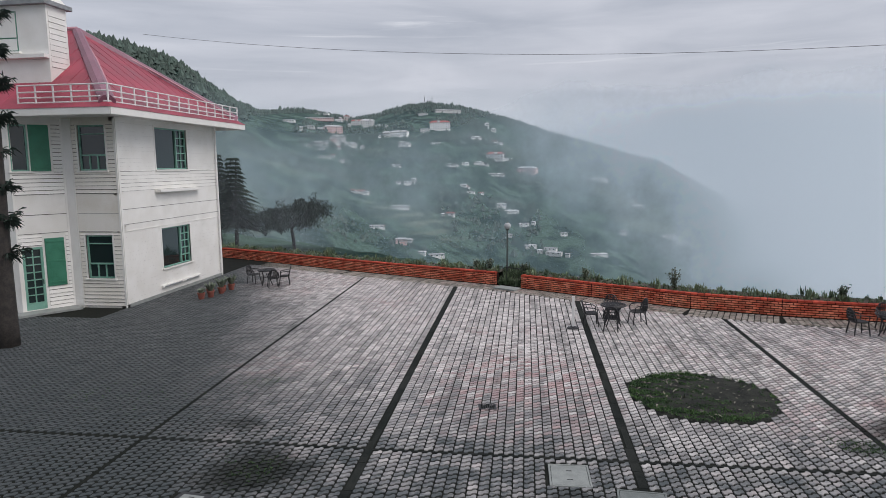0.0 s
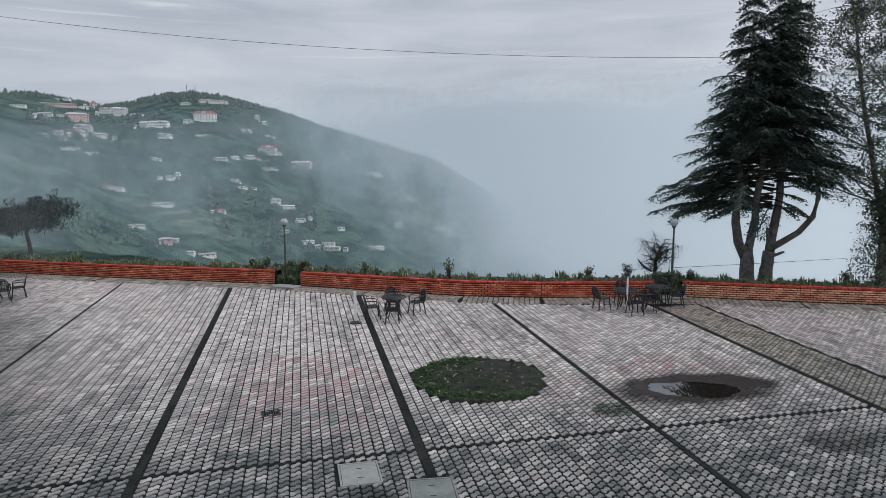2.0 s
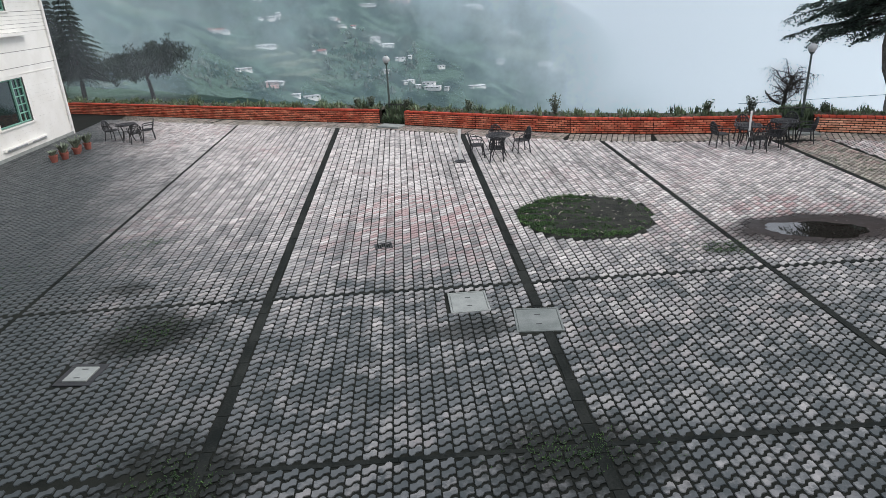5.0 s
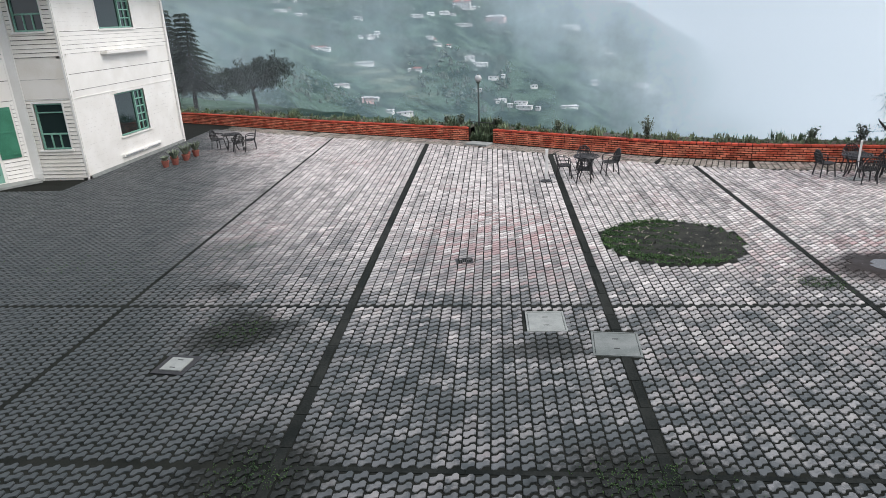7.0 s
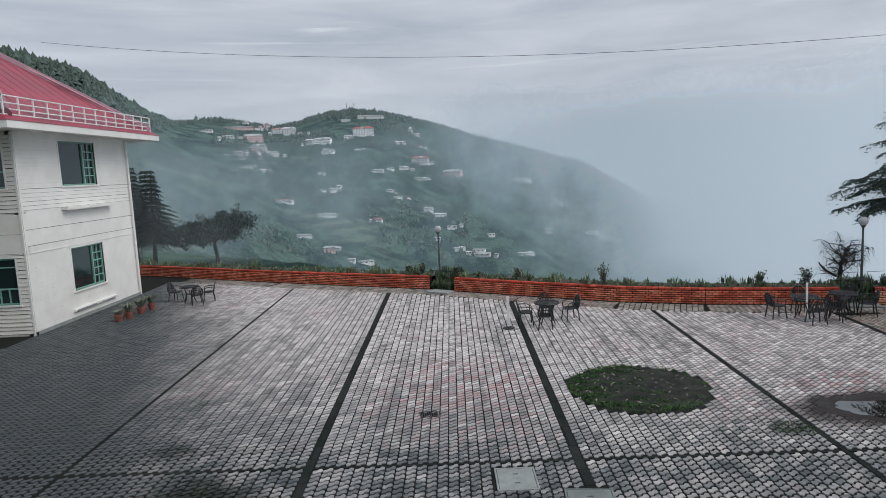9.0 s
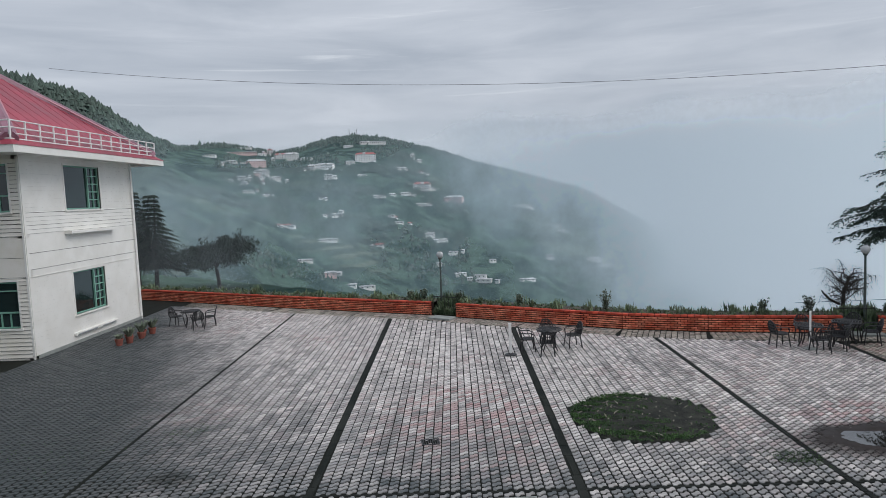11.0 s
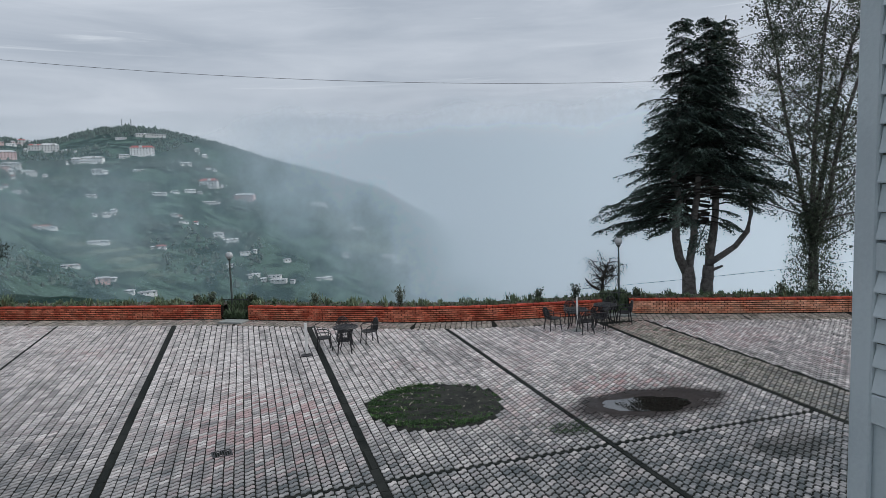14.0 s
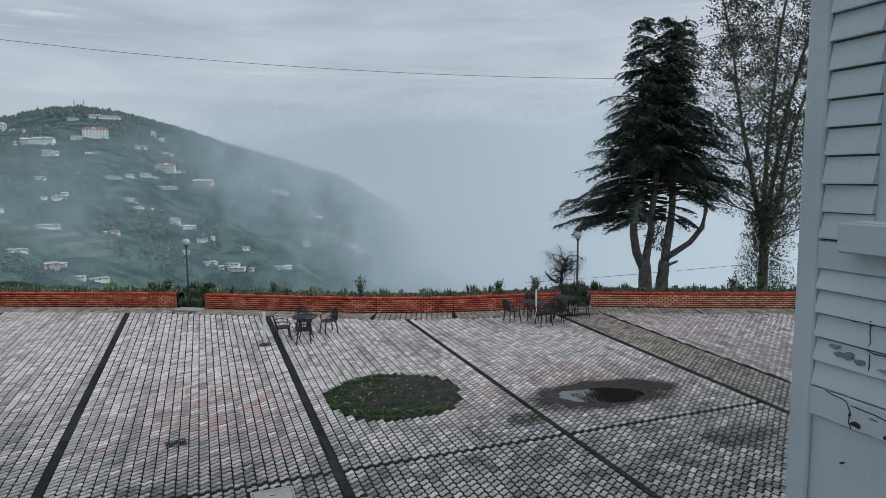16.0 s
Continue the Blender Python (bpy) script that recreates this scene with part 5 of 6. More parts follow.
def iron_table():
    ob = thing("garden_table", Matrix.Identity(4), "round black cast-iron lattice garden table", "table", "tables on the terrace")
    for r in (0.42, 0.34, 0.26, 0.18, 0.1):
        part("top_ring", tubed([(r * math.cos(2 * math.pi * k / 24), r * math.sin(2 * math.pi * k / 24), 0.70) for k in range(25)], 0.016 if r < 0.4 else 0.024, 5), M["iron"], ob)
    for k in range(12):
        a = 2 * math.pi * k / 12
        part("spoke", tubed([(0.03 * math.cos(a), 0.03 * math.sin(a), 0.698), (0.42 * math.cos(a), 0.42 * math.sin(a), 0.698)], 0.012, 4), M["iron"], ob)
    for k in range(4):
        a = math.pi / 4 + k * math.pi / 2
        c, q = math.cos(a), math.sin(a)
        part("leg", tubed([(0.32 * c, 0.32 * q, 0.69), (0.2 * c, 0.2 * q, 0.4), (0.24 * c, 0.24 * q, 0.2), (0.34 * c, 0.34 * q, 0.0)], 0.022, 6), M["iron"], ob)
    part("brace", tubed([(0.21 * math.cos(2 * math.pi * k / 16), 0.21 * math.sin(2 * math.pi * k / 16), 0.38) for k in range(17)], 0.0135, 5), M["iron"], ob)
    return ob


def set_furniture():
    chair, table = iron_chair(), iron_table()
    tables = [(3.0, 22.45), (11.35, 21.75), (12.75, 22.05), (-12.15, 28.95)]
    table.matrix_world = pose(*tables[0], 0.004)
    for x, y in tables[1:]:
        copy_thing(table, pose(x, y, 0.004, 0, 0, 20 * x))
    # x, y, turn: at turn 0 the back is towards +y
    chairs = [(2.85, 21.72, 172), (3.05, 23.2, 4), (2.25, 22.35, 92), (3.85, 22.75, -75),
              (10.5, 21.9, 95), (11.3, 20.95, 178), (12.05, 21.2, -130), (11.6, 22.5, -10), (12.2, 21.5, 130), (13.35, 21.7, -110), (13.2, 22.5, -40),
              (-12.95, 29.3, 80), (-11.6, 28.35, -150), (-11.3, 29.0, -70)]
    x, y, a = chairs[0]
    chair.matrix_world = pose(x, y, 0.004, 0, 0, a)
    for x, y, a in chairs[1:]:
        copy_thing(chair, pose(x, y, 0.004, 0, 0, a))


set_furniture()


def white_pole(x, y, h, tint, label, w=0.045):
    ob = thing("parasol_pole", pose(x, y, 0.004), label, "pole", "poles by the tables")
    part("base", lathe(bmesh.new(), [(0.2, 0.0), (0.2, 0.025), (0.09, 0.05), (0.08, 0.07)], 14), M["iron"] if tint else M["concrete"], ob)
    part("pole", boxed(-w, w, -w * 0.8, w * 0.8, 0.05, h, 0.008), M["white_post"], ob)
    part("cap", boxed(-w - 0.008, w + 0.008, -w, w, h, h + 0.03, 0.006), M["white_post"], ob)


white_pole(1.63, 21.9, 1.05, True, "short white pole in a dark round foot")
white_pole(11.2, 21.35, 1.2, False, "short white pole standing beside a garden table", 0.028)


def street_lamp(x, y, h, label):
    ob = thing("garden_lamp", pose(x, y, 0), label, "lamp", "lamps along the wall")
    part("foot", lathe(bmesh.new(), [(0.13, -0.1), (0.13, 0.08), (0.07, 0.12), (0.06, 0.3)], 12), M["post"], ob)
    part("post", lathe(bmesh.new(), [(0.05, 0.12), (0.045, h * 0.5), (0.035, h - 0.2)], 12), M["post"], ob)
    part("collar", lathe(bmesh.new(), [(0.05, h - 0.22), (0.09, h - 0.17), (0.09, h - 0.14), (0.06, h - 0.12)], 12), M["post"], ob)
    part("globe", lathe(bmesh.new(), [(0.16 * math.sin(math.pi * (0.1 + 0.88 * k / 12)), h - 0.16 * math.cos(math.pi * (0.1 + 0.88 * k / 12))) for k in range(13)], 18), M["globe"], ob, "round opal glass globe", True)
    part("cap", lathe(bmesh.new(), [(0.06, h + 0.14), (0.04, h + 0.18), (0.01, h + 0.2)], 12), M["post"], ob)


street_lamp(-0.9, 30.3, 2.68, "slim dark lamp post with a round opal globe")
street_lamp(14.45, 23.85, 2.88, "slim dark lamp post with opal globe beside a bare tree")


def gap_fence(x, y, turn, w):
    ob = thing("iron_fence", pose(x, y, 0, 0, 0, turn), "low dark iron fence across a gap in the brick wall", "fence", "fences in the gaps")
    for z in (0.12, 0.8):
        part("rail", tubed([(-w / 2, 0, z), (w / 2, 0, z)], 0.02, 6), M["iron"], ob)
    n = int(w / 0.2)
    for k in range(n + 1):
        part("bar", tubed([(-w / 2 + k * w / n, 0, 0.0), (-w / 2 + k * w / n, 0, 0.92)], 0.009, 5), M["iron"], ob)


gap_fence(-0.75, 29.75, -32, 1.25)
gap_fence(14.05, 23.75, -12, 1.2)
for gx, gy, gt, gm in ((-0.85, 28.75, -32, "concrete"), (14.0, 23.0, -12, "concrete_dark")):
    tagged(link_mesh("stone_step", boxed(-0.55, 0.55, -0.3, 0.3, -0.02, 0.07, 0.012, pose(gx, gy, 0, 0, 0, gt)), M[gm]), "grey stone step at a gap in the wall", "step", "steps")


def plant_pot(x, y, seed, h):
    rnd = random.Random(seed)
    ob = thing("plant_pot", pose(x, y, 0.004), "terracotta pot with a small leafy plant", "plant pot", "pots along the hotel wall")
    part("pot", lathe(bmesh.new(), [(0.11, 0.0), (0.15, 0.22), (0.165, 0.22), (0.165, 0.27), (0.14, 0.27), (0.13, 0.23)], 14), M["terracotta"], ob)
    vs, fs = [], []
    for _ in range(70):
        a, l = rnd.uniform(0, 6.28), h * rnd.uniform(0.4, 1.0)
        d = Vector((math.cos(a) * 0.5, math.sin(a) * 0.5, 1.0)).normalized() * l
        blade(vs, fs, (0.08 * math.cos(a), 0.08 * math.sin(a), 0.27), d, 0.06, (-math.sin(a), math.cos(a), 0), l * 0.2)
    raw("plant", vs, fs, M["leaves"], ob)


for k in range(6):
    plant_pot(-13.6 + (0.0, 0.2, -0.05, 0.25, 0.1, 0.3)[k], 25.5 + 0.43 * k, 60 + k, (0.3, 0.55, 0.35, 0.7, 0.4, 0.6, 0.45)[k])


# ---- wires ----
def wire(name, a, b, sag, r, label):
    a, b = Vector(a), Vector(b)
    pts = [a.lerp(b, k / 40) - Vector((0, 0, sag * 4 * (k / 40) * (1 - k / 40))) for k in range(41)]
    tagged(link_mesh(name, tubed(pts, r, 5), M["iron"]), label, "cable")


wire("overhead_cable", (-22.0, 36.0, 13.2), (19.9, 26.0, 9.75), 0.95, 0.009, "thin dark overhead cable sagging across the view")
wire("low_cable", (13.5, 26.8, 0.5), (34.0, 22.5, 1.75), 0.12, 0.010, "thin dark cable running behind the wall")


# ---- trees ----
def limb(bm, rnd, p, d, length, r0, r1, n=6, wander=0.12, up=0.0, sides=7):
    """A wandering tapered limb; returns its points."""
    pts, rad = [Vector(p)], [r0]
    d = Vector(d).normalized()
    for k in range(n):
        d = (d + Vector((rnd.gauss(0, wander), rnd.gauss(0, wander), rnd.gauss(0, wander * 0.5) + up))).normalized()
        pts.append(pts[-1] + d * (length / n))
        rad.append(r0 + (r1 - r0) * (k + 1) / n)
    tube(bm, pts, rad, sides)
    return pts


def spray(vs, fs, rnd, p, d, length, droop, width, dens=11):
    """A flat cedar branchlet: needles fanned to both sides of a drooping line."""
    p, d = Vector(p), Vector(d)
    flat = Vector((d.x, d.y, 0)).normalized()
    side = Vector((-flat.y, flat.x, 0))
    n = max(3, int(length * dens))
    for k in range(n):
        f = (k + 0.5) / n
        q = p + d * (length * f) + Vector((0, 0, -droop * f * f))
        w = width * (1.05 - f) * rnd.uniform(0.5, 1.15) + 0.06
        for sgn in (-1, 1):
            dd = (side * sgn + flat * rnd.uniform(0.3, 1.0) + Vector((0, 0, rnd.uniform(-0.45, 0.12)))).normalized() * w
            blade(vs, fs, q, dd, rnd.uniform(0.05, 0.11), flat, w * rnd.uniform(0.15, 0.5))


def build_deodar():
    rnd = random.Random(15)
    ob = thing("cedar_tree", pose(19.8, 25.5, -0.2), "tall dark deodar cedar with twin forked trunks", "tree")
    trunk = bmesh.new()
    a = limb(trunk, rnd, (-0.65, 0, -0.2), (-0.08, 0, 1), 1.75, 0.35, 0.28, 4, 0.05)
    tips = ((-0.85, 0.2, 11.6), (0.0, -0.2, 12.0), (1.1, 0.0, 12.7))
    b = limb(trunk, rnd, (0.3, 0.1, -0.2), (0.05, 0, 1), 1.7, 0.33, 0.25, 4, 0.05)
    leaders = []
    for root, tip, r, bow in ((a[-2], tips[0], 0.21, -0.6), (a[-2], tips[1], 0.19, 0.1), (b[-2], tips[2], 0.21, 0.15)):
        tip = Vector(tip)
        pts = [root.lerp(tip, k / 12) + Vector((rnd.gauss(0, 0.05) + bow * math.sin(math.pi * (k / 12) ** 0.55), rnd.gauss(0, 0.05), 0)) for k in range(13)]
        tube(trunk, pts, [r * (1 - 0.9 * k / 12) ** 0.9 for k in range(13)], 8)
        leaders.append(pts)
    tube(trunk, [(0.35, 0, 1.6), (0.75, -0.3, 1.95), (1.25, -0.65, 2.4), (1.65, -0.95, 3.1), (1.8, -1.0, 3.9), (1.75, -0.9, 4.9), (1.5, -0.6, 6.2)], [0.16, 0.15, 0.135, 0.12, 0.1, 0.08, 0.04], 8)
    for p, d in (((-0.7, 0, 1.4), (-0.5, 0, 0.5)), ((0.3, 0, 2.0), (-0.6, 0, 0.8)), ((0.4, -0.05, 1.3), (0.7, -0.3, 0.15))):
        limb(trunk, rnd, p, d, 0.6, 0.09, 0.05, 3, 0.1)
    part("trunk", trunk, M["bark"], ob, "pale grey forked trunks", True)
    wood, vs, fs = bmesh.new(), [], []

    def bough(along, d, L, f, q0):
        tube(wood, [along(q) for q in (0, 0.35, 0.7, 1.0)], [0.05 * max(0.0, 1 - f) + 0.02, 0.03, 0.02, 0.008], 4)
        m = max(5, int(L * 8))
        for j in range(m):
            q = q0 + (1 - q0) * (j + rnd.random()) / m
            turn = rnd.choice((-1, 1)) * rnd.uniform(0.3, 1.2)
            c, s_ = math.cos(turn), math.sin(turn)
            dd = Vector((d.x * c - d.y * s_, d.x * s_ + d.y * c, -0.15))
            ln = (0.42 + 0.5 * (1 - q) * min(1.0, L / 2.5)) * rnd.uniform(0.7, 1.3)
            spray(vs, fs, rnd, along(q), dd, ln, ln * rnd.uniform(0.3, 0.8), 0.25, 9)

    # long low boughs reaching out over the wall
    for x, z, ax, ay, L, droop in ((-0.9, 4.5, -0.79, 0.4, 4.0, 1.1), (-0.9, 4.9, -0.86, 0.1, 3.8, 1.0), (-0.8, 4.3, -0.7, 0.7, 3.6, 0.9), (-0.6, 3.7, -0.8, 0.2, 2.4, 0.7),
                                   (-0.6, 3.8, -0.7, -0.4, 2.3, 0.7), (0.4, 4.6, 0.7, -0.5, 1.9, 0.5), (0.4, 4.9, 0.9, -0.2, 2.3, 0.5), (0.4, 5.4, 0.8, -0.6, 3.2, 0.7)):
        p0, d0 = Vector((x, 0.0, z)), Vector((ax, ay, 0.1)).normalized()
        bough(lambda q: p0 + d0 * (L * q) + Vector((0, 0, -droop * q * q)), d0, L, 0.1, 0.3)
    z = 3.5
    while z < 12.5:
        f = (z - 3.5) / 8.7
        reach = 4.0 * max(0.0, 1 - f) ** 0.9 + 0.25
        for k in range(22 if f < 0.6 else 19):
            a = rnd.uniform(0, 2 * math.pi)
            L = reach * rnd.uniform(0.5, 1.0) * (1.0 if math.cos(a) < 0.2 else (0.7 if f < 0.1 else 1.08))
            if (f < 0.16 and math.cos(a) > 0.1 and rnd.random() < 0.8) or (f < 0.3 and abs(math.atan2(math.sin(a + 2.2), math.cos(a + 2.2))) < 0.75 and rnd.random() < 0.85):
                continue
            lead = leaders[rnd.randrange(3)]
            base = min(lead, key=lambda v: abs(v.z - z))
            p = Vector((base.x * (0.55 + 0.45 * f), base.y, z + rnd.uniform(-0.2, 0.2)))
            d = Vector((math.cos(a), math.sin(a), rnd.uniform(0.05, 0.4))).normalized()
            droop = L * rnd.uniform(0.22, 0.46)
            along = lambda q: p + d * (L * q) + Vector((0, 0, -droop * q * q))
            bough(along, d, L, f, 0.5 if f < 0.22 else 0.15)
        z += 0.27
    for lead in leaders:
        for k in range(9):
            a = rnd.uniform(0, 6.28)
            spray(vs, fs, rnd, lead[-1 - k % 3] - Vector((0, 0, 0.35)), (math.cos(a) * 0.5, math.sin(a) * 0.5, 0.5), 0.6, 0.25, 0.18, 12)
    tagged(part("branchwork", wood, M["bark_dark"], ob), kind="stuff")
    raw("crown", vs, fs, M["needles"], ob)


build_deodar()


def leafy(vs, fs, rnd, p, spread, n, size):
    for _ in range(n):
        q = Vector(p) + Vector((rnd.gauss(0, spread), rnd.gauss(0, spread), rnd.gauss(0, spread * 0.8)))
        d = Vector((rnd.gauss(0, 1), rnd.gauss(0, 1), rnd.gauss(-0.3, 0.7))).normalized() * size * rnd.uniform(0.6, 1.3)
        blade(vs, fs, q, d, size * 0.5, d.cross(Vector((0.2, 0.4, 1))).normalized())


def broadleaf(name, m, label, h, trunk_r, fork, spread, seed, leaders, limbs, leaf, per, ivy=0):
    """A tree whose trunk forks into several rising leaders, each with limbs, twigs and loose clumps of leaves."""
    rnd = random.Random(seed)
    ob = thing(name, m, label, "tree")
    wood, vs, fs = bmesh.new(), [], []
    trunk = limb(wood, rnd, (0, 0, -0.3), (0.03, 0, 1), fork + 0.3, trunk_r, trunk_r * 0.75, 6, 0.04)
    for n in range(leaders):
        a = n * 2 * math.pi / leaders + 0.4
        tilt = 0.30 if n else 0.06
        main = limb(wood, rnd, trunk[-1 - n % 2], (math.cos(a) * tilt, math.sin(a) * tilt, 1), (h - fork) * rnd.uniform(0.85, 1.0), trunk_r * 0.5, 0.03, 10, 0.07, 0.03)
        for k in range(limbs):
            f = 0.04 + 0.96 * (k + rnd.random()) / limbs
            at = main[min(10, int(f * 10))]
            b = k * 2.4 + rnd.uniform(-0.6, 0.6)
            L = spread * (0.5 + 0.6 * math.sin(math.pi * min(1.0, 0.15 + 0.8 * f))) * rnd.uniform(0.55, 1.1)
            pts = limb(wood, rnd, at, (math.cos(b), math.sin(b), 0.35 + 0.5 * f), L, 0.05 * (1.15 - f), 0.01, 5, 0.2, 0.03, 4)
            for j in range(1, 6):
                for _ in range(3):
                    tw = limb(wood, rnd, pts[j], (rnd.gauss(0, 1), rnd.gauss(0, 1), rnd.gauss(0.1, 0.6)), L * rnd.uniform(0.2, 0.45), 0.012, 0.004, 2, 0.2, 0.0, 3)
                    leafy(vs, fs, rnd, tw[-1], 0.16, per, leaf)
    for _ in range(ivy):
        z = rnd.uniform(0.0, 4.2)
        a, r = rnd.uniform(0, 6.28), rnd.uniform(0.15, 1.5) * (1 - z / 6.5)
        leafy(vs, fs, rnd, (r * math.cos(a), r * math.sin(a), z), 0.14, 5, leaf)
    part("trunk", wood, M["bark"], ob, smooth=True)
    raw("crown", vs, fs, M["leaves"], ob)


broadleaf("broadleaf_tree", pose(23.7, 23.1, -0.2), "tall sparse broadleaf tree with ivy round its foot", 16.5, 0.24, 2.9, 3.5, 21, 4, 22, 0.13, 29, ivy=1300)
broadleaf("broadleaf_tree", pose(28.4, 22.4, -0.2), "slender broadleaf tree beside a taller one", 12.0, 0.2, 4.0, 2.2, 23, 3, 10, 0.15, 16)


def build_bare_tree():
    rnd = random.Random(31)
    ob = thing("bare_tree", pose(13.95, 24.9, 0.0), "small leafless weeping tree with twisted branches", "tree")
    wood = bmesh.new()
    main = limb(wood, rnd, (0.35, 0, -0.3), (-0.15, 0, 1), 2.05, 0.09, 0.05, 7, 0.16)
    tube(wood, [(0.2, 0, 0.75), (-0.15, 0.0, 0.95), (-0.4, 0, 1.2), (-0.45, 0, 1.3)], [0.055, 0.045, 0.03, 0.02], 6)
    for k in range(26):
        a = k * 2.4
        d = Vector((math.cos(a) * 0.9, math.sin(a) * 0.9, 1.0))
        pts = limb(wood, rnd, main[-1 - k % 4], d, rnd.uniform(0.6, 1.25), 0.022, 0.008, 6, 0.25, -0.12, 4)
        for q in pts[1:]:
            for _ in range(5):
                limb(wood, rnd, q, Vector((rnd.gauss(0, 1), rnd.gauss(0, 1), rnd.gauss(0.0, 0.6))), rnd.uniform(0.2, 0.55), 0.006, 0.003, 5, 0.2, -0.3, 3)
    part("branchwork", wood, M["bark_dark"], ob, smooth=True)


build_bare_tree()


def build_umbrella_tree():
    rnd = random.Random(33)
    x0, y0 = -16.3, 43.5
    h0 = land(x0, y0)
    ob = thing("spreading_tree", pose(x0, y0, h0), "small flat-topped tree with a wide drooping dark crown", "tree")
    wood, vs, fs = bmesh.new(), [], []
    fork = 1.3 - h0
    main = limb(wood, rnd, (0, 0, -0.5), (0, 0, 1), fork + 0.5, 0.15, 0.11, 5, 0.03)
    for k in range(30):
        a = k * 2.4 + rnd.uniform(-0.4, 0.4)
        L = rnd.uniform(1.0, 3.0)
        rise, sag = rnd.uniform(0.9, 1.9) + 0.35 * math.cos(a), rnd.uniform(0.0, 0.9)
        pts = [main[-1] + Vector((math.cos(a) * L * f, math.sin(a) * L * f, rise * f ** 0.7 - sag * f ** 3 + rnd.gauss(0, 0.06))) for f in (0, 0.2, 0.4, 0.6, 0.8, 1.0)]
        tube(wood, pts, [0.06, 0.05, 0.035, 0.025, 0.016, 0.008], 5)
        for n, q in enumerate(pts[2:]):
            for _ in range(5):
                clump = q + Vector((rnd.gauss(0, 0.32), rnd.gauss(0, 0.32), rnd.gauss(0.05, 0.2)))
                hang = rnd.uniform(0.1, 0.5)
                for _ in range(40):
                    at = clump + Vector((rnd.gauss(0, 0.14), rnd.gauss(0, 0.14), rnd.uniform(-hang, 0.08)))
                    d = Vector((rnd.gauss(0, 0.5) + 0.3 * math.cos(a), rnd.gauss(0, 0.5), rnd.uniform(-1.4, 0.2))).normalized() * rnd.uniform(0.1, 0.24)
                    blade(vs, fs, at, d, 0.045, d.cross(Vector((0.2, 0.4, 1))).normalized(), 0.04)
    part("trunk", wood, M["bark_dark"], ob, smooth=True)
    raw("crown", vs, fs, M["dark_foliage"], ob)


build_umbrella_tree()


def build_conifer(x, y, top, reach, seed, label):
    rnd = random.Random(seed)
    z0 = land(x, y)
    ob = thing("conifer", pose(x, y, z0), label, "tree", "conifers beyond the terrace")
    wood, vs, fs = bmesh.new(), [], []
    H = top - z0
    limb(wood, rnd, (0, 0, -0.5), (0, 0, 1), H + 0.4, 0.17, 0.03, 8, 0.02)
    part("trunk", wood, M["bark_dark"], ob)
    z = H * 0.3
    while z < H:
        f = (z - H * 0.3) / (H * 0.7)
        for k in range(30):
            a = rnd.uniform(0, 6.28)
            L = (reach * (1 - f) + 0.25) * rnd.uniform(0.6, 1.1)
            spray(vs, fs, rnd, (0, 0, z), (math.cos(a), math.sin(a), -0.15), L, L * 0.2, 0.55, 9)
        z += 0.28
    raw("crown", vs, fs, M["dark_foliage"], ob)


build_conifer(-19.9, 42.0, 6.3, 2.3, 51, "dark young conifer standing beyond the hotel")
build_conifer(-23.6, 47.0, 6.6, 2.0, 52, "dark conifer among mist beyond the hotel")


def build_near_tree():
    """The leaning dark trunk beside the hotel, hung with narrow leaves."""
    rnd = random.Random(71)
    ob = thing("dark_tree", pose(-16.05, 18.05, 0), "dark leaning trunk hung with narrow drooping leaves", "tree")
    wood, vs, fs = bmesh.new(), [], []
    pts = limb(wood, rnd, (0.0, 0, -0.3), (-0.02, 0, 1), 10.5, 0.36, 0.2, 10, 0.012)
    for k in range(70):
        z = rnd.uniform(2.5, 10.2)
        a = rnd.uniform(-0.9, 3.3)
        base = min(pts, key=lambda v: abs(v.z - z))
        d = Vector((math.cos(a), math.sin(a) * 0.6, rnd.uniform(-0.1, 0.5))).normalized()
        L = rnd.uniform(0.3, 0.75)
        tube(wood, [base, base + d * L * 0.6, base + d * L + Vector((0, 0, -0.1))], [0.03, 0.018, 0.006], 4)
        for j in range(26):
            q = base + d * L * rnd.uniform(0.35, 1.05)
            dd = (d * 0.7 + Vector((rnd.gauss(0, 0.4), rnd.gauss(0, 0.4), rnd.uniform(-0.9, 0.1)))).normalized() * rnd.uniform(0.15, 0.34)
            blade(vs, fs, q, dd, 0.05, dd.cross(Vector((0.1, 0.9, 0.3))).normalized(), 0.05)
    part("trunk", wood, M["bark_dark"], ob, smooth=True)
    raw("foliage", vs, fs, M["dark_foliage"], ob)


build_near_tree()


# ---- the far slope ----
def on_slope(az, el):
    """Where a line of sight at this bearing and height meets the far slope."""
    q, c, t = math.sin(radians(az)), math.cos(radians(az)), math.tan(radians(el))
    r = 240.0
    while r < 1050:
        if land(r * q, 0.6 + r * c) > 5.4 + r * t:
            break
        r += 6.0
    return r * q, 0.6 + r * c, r


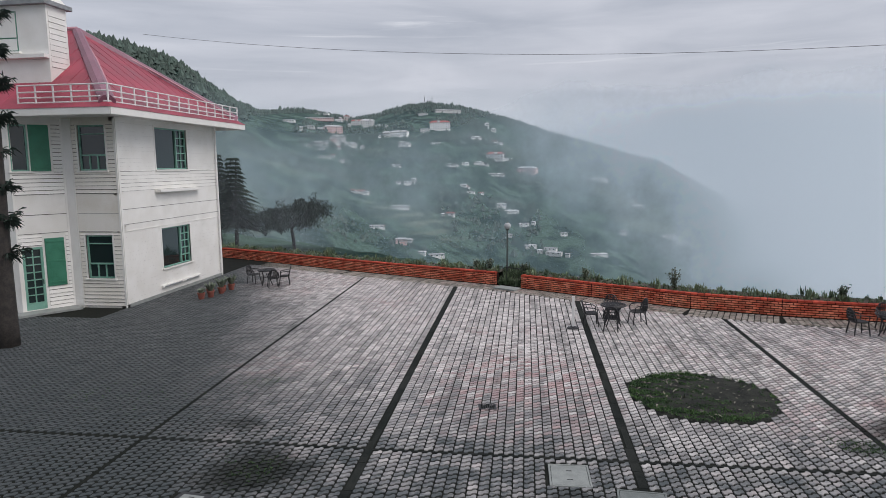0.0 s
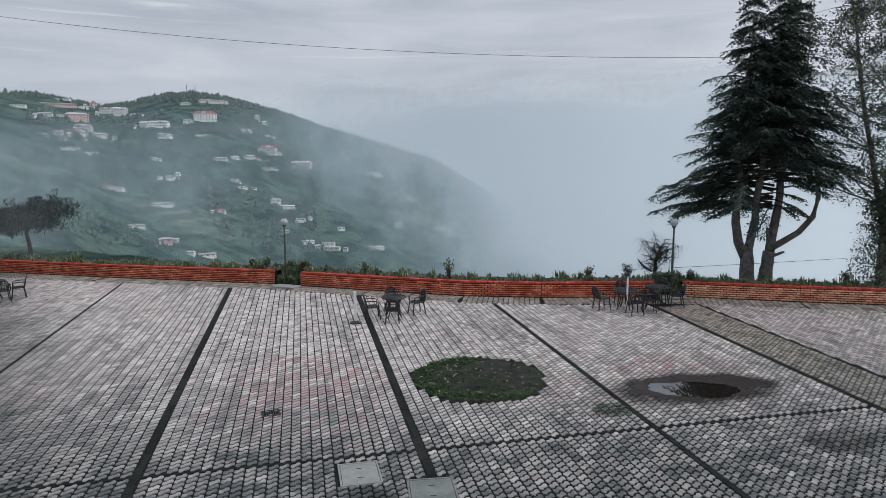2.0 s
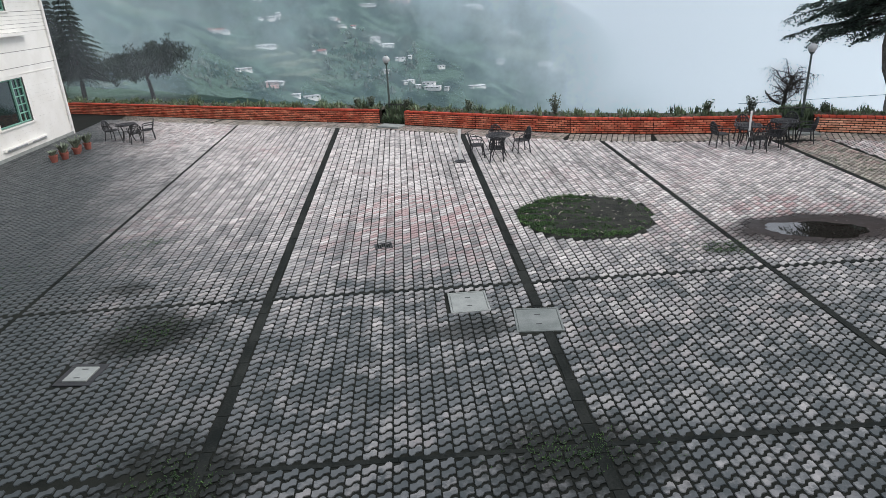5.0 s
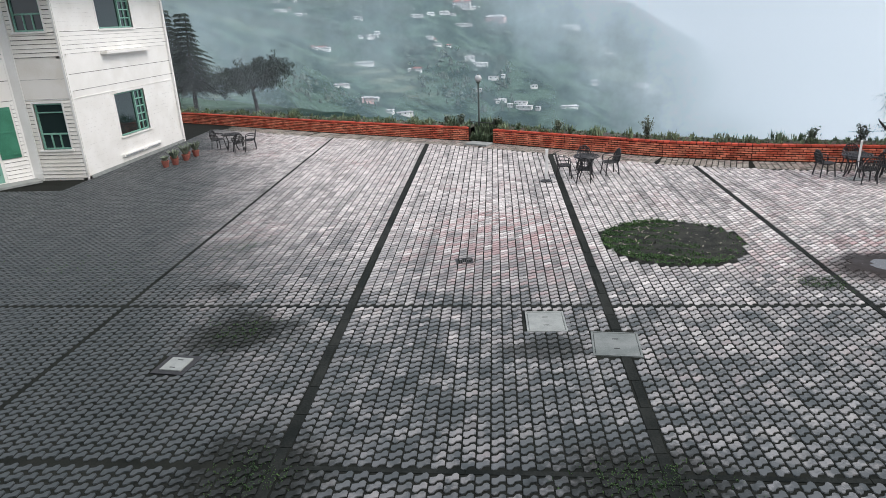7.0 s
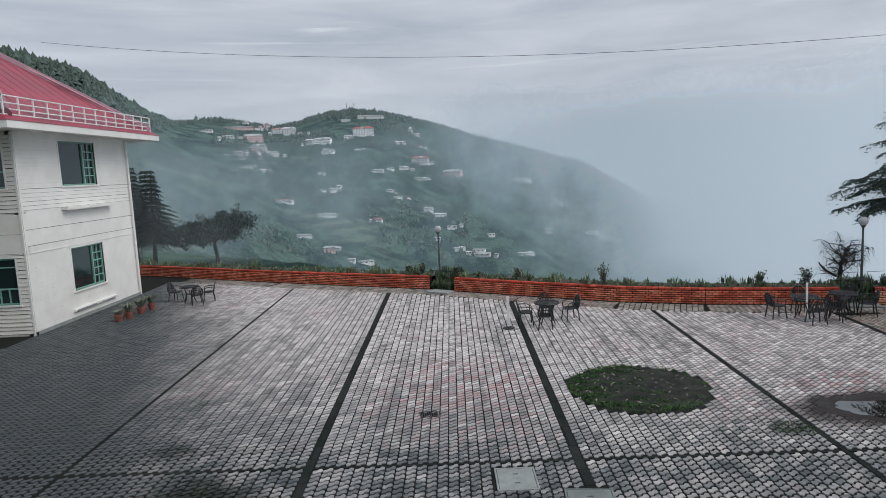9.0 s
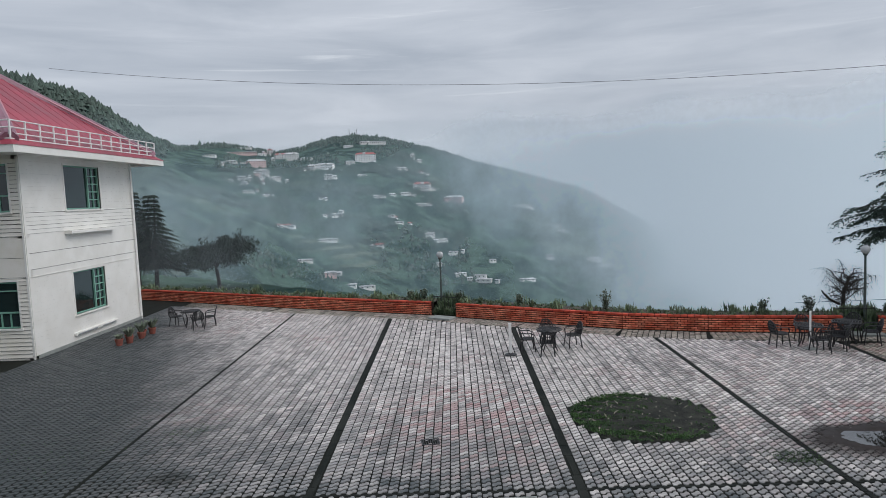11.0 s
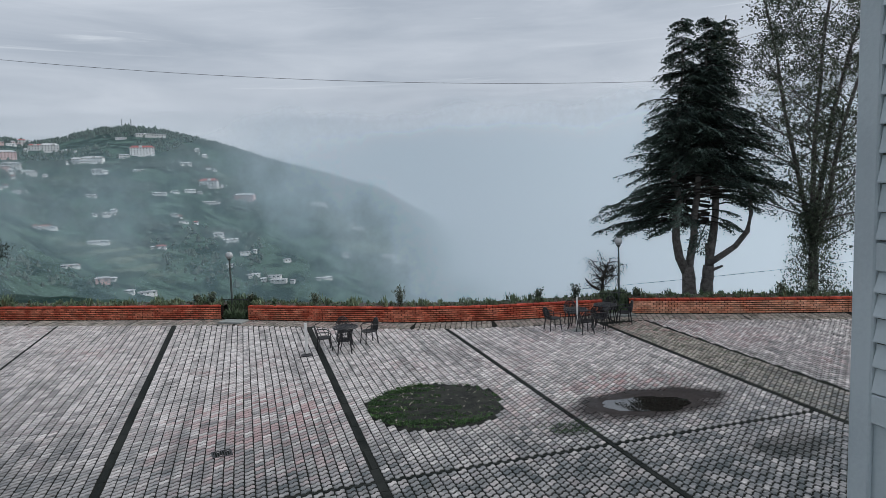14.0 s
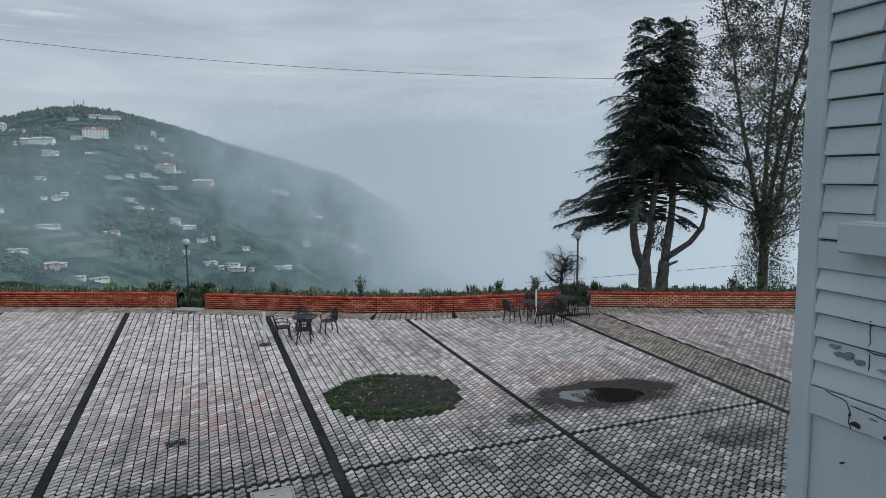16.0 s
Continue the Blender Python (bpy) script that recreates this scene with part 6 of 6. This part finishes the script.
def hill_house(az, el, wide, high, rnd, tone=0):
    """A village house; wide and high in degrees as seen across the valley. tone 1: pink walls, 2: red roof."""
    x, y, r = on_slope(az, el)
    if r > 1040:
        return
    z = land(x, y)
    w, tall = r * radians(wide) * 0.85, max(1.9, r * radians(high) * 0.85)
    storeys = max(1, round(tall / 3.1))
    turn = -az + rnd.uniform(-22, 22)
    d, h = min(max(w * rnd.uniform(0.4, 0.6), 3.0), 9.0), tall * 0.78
    red, pink = tone == 2 or rnd.random() < 0.1, tone == 1
    ob = thing("hill_house", pose(x, y, z + 0.4, 0, 0, turn), ("pink" if pink else "pale") + " village house with a " + ("red" if red else "grey") + " tin roof on the slope", "house", "village houses")
    part("wall", boxed(-w / 2, w / 2, -d / 2, d / 2, -1.6, h), M["house_pink" if pink else "house_wall"], ob)
    bm = bmesh.new()
    o, rise, gable = 0.5, tall * 0.22, min(d * 0.3, w * 0.2)
    vs = [bm.verts.new(v) for v in ((-w / 2 - o, -d / 2 - o, h - 0.1), (w / 2 + o, -d / 2 - o, h - 0.1), (w / 2 + o, d / 2 + o, h - 0.1), (-w / 2 - o, d / 2 + o, h - 0.1), (-w / 2 + gable, 0, h + rise), (w / 2 - gable, 0, h + rise))]
    for f in ((0, 1, 5, 4), (1, 2, 5), (2, 3, 4, 5), (3, 0, 4), (3, 2, 1, 0)):
        bm.faces.new([vs[k] for k in f])
    part("roof", bm, M["house_roof_red" if red else "house_roof"], ob)
    if w > 14 and not pink:
        u = rnd.uniform(-0.3, 0.3) * w
        part("dormer", boxed(u - 1.6, u + 1.6, -d / 2 - 0.7, 0.0, h - 0.6, h + rise * 0.9, 0.3), M["house_wall"], ob)
    for q in range(storeys):
        step = h / storeys
        n = max(2, int(w / 3.0))
        for k in range(n):
            u = -w / 2 + (k + 0.5) * w / n
            part("window", boxed(u - 0.55, u + 0.55, -d / 2 - 0.06, -d / 2 + 0.05, q * step + 0.35 * step, q * step + 0.75 * step), M["dark_pane_and_room"], ob)


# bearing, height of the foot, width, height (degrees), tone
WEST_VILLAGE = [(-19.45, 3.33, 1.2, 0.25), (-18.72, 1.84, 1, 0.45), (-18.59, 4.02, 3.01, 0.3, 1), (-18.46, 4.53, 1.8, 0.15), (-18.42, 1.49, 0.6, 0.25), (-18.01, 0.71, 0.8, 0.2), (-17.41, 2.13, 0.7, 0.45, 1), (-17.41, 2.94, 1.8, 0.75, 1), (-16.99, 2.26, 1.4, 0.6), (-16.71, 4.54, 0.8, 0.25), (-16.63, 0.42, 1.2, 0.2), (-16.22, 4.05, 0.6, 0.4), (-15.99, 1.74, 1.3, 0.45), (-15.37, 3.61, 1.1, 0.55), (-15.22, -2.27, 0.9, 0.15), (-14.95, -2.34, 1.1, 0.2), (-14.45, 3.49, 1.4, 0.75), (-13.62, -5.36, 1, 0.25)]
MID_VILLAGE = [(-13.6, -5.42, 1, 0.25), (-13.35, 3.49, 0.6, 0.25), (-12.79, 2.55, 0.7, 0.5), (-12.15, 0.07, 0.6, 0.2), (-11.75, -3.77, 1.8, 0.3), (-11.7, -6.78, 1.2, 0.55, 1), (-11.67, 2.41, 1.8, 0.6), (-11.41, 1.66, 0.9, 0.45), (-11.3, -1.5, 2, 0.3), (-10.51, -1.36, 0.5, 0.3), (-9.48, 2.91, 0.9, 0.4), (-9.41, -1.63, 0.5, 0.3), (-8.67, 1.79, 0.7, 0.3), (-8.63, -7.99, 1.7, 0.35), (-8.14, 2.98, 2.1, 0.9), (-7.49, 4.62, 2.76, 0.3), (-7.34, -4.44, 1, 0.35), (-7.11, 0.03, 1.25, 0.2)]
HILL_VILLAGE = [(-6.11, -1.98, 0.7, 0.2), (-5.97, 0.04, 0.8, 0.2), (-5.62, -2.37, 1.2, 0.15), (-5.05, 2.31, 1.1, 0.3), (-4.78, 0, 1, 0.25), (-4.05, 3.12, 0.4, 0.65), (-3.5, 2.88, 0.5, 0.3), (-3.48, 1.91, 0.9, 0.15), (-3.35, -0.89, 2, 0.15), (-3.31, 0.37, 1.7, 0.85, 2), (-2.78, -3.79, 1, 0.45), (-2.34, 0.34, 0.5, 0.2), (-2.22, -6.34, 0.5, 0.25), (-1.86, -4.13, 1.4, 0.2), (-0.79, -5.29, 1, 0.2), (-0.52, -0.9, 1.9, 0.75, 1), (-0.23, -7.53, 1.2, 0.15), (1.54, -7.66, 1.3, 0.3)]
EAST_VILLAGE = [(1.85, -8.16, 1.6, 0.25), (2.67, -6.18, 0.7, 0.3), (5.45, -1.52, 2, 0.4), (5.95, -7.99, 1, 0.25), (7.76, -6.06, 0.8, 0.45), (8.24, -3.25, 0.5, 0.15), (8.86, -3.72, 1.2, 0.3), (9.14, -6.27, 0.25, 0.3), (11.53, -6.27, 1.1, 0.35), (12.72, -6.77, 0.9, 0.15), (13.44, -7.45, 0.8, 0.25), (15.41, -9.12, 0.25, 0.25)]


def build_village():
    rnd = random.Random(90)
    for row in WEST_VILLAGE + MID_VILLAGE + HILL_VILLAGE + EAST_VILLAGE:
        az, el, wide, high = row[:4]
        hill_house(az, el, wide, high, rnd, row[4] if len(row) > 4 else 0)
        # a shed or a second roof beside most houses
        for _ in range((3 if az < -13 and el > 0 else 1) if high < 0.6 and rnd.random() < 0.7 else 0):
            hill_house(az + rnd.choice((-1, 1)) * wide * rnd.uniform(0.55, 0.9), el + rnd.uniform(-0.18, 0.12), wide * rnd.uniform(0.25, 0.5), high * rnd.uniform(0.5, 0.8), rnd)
    for az in (-9.45, -8.8):
        x, y, r = on_slope(az, 5.1)
        z = land(x, y)
        ob = thing("radio_mast", pose(x, y, z), "thin lattice radio mast on the hilltop", "mast", "masts")
        for q in ((-0.7, -0.7), (0.7, -0.7), (0, 0.8)):
            part("leg", tubed([(q[0], q[1], 0), (q[0] * 0.3, q[1] * 0.3, 15)], 0.15, 4), M["post"], ob)
        for k in range(4):
            part("brace", boxed(-0.6, 0.6, -0.12, 0.12, 2 + 3.4 * k, 2.3 + 3.4 * k), M["post"], ob)


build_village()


def build_forest():
    """Conifers and scrub over the slope, as many small crowns."""
    rnd = random.Random(95)
    vs, fs = [], []

    def crown(x, y, z, h, r):
        sides = 5
        for zb, zt, rr in ((0.12, 0.7, 1.0), (0.45, 1.0, 0.65)):
            k = len(vs)
            a0 = rnd.uniform(0, 6.28)
            for j in range(sides):
                a = a0 + 2 * math.pi * j / sides
                q = rr * r * rnd.uniform(0.75, 1.2)
                vs.append((x + q * math.cos(a), y + q * math.sin(a), z + h * zb + rnd.uniform(-0.1, 0.1) * h))
            vs.append((x + rnd.gauss(0, 0.08) * h, y, z + h * zt * rnd.uniform(0.8, 1.1)))
            fs.extend((k + j, k + (j + 1) % sides, k + sides) for j in range(sides))

    made = 0
    while made < 21000:
        az = rnd.uniform(-44, 16)
        vr, vz, rr, rz = slope_profile(az)
        near_top = rnd.random() < 0.3
        r = rr * rnd.uniform(0.965, 1.01) if near_top else rnd.uniform(240, rr)
        x, y = r * math.sin(radians(az)), 0.6 + r * math.cos(radians(az))
        if not near_top and noise.noise((x * 0.012, y * 0.012, 4.0)) < -0.05 and az > -26:
            continue
        h = rnd.choice((3, 4, 5, 6, 7, 8, 10, 12)) * rnd.uniform(0.8, 1.1) * (0.85 if az < -24 else 0.5 if near_top else 0.65)
        h *= min(1.0, r / 620)
        crown(x, y, land(x, y) - 0.5, h, h * rnd.uniform(0.28, 0.62))
        made += 1
    tagged(raw("forest", vs, fs, M["needles"]), "dark conifers and scrub scattered over the misty slope", "forest", kind="stuff")


build_forest()

# ---- paving, piece by piece ----
build_pavers()
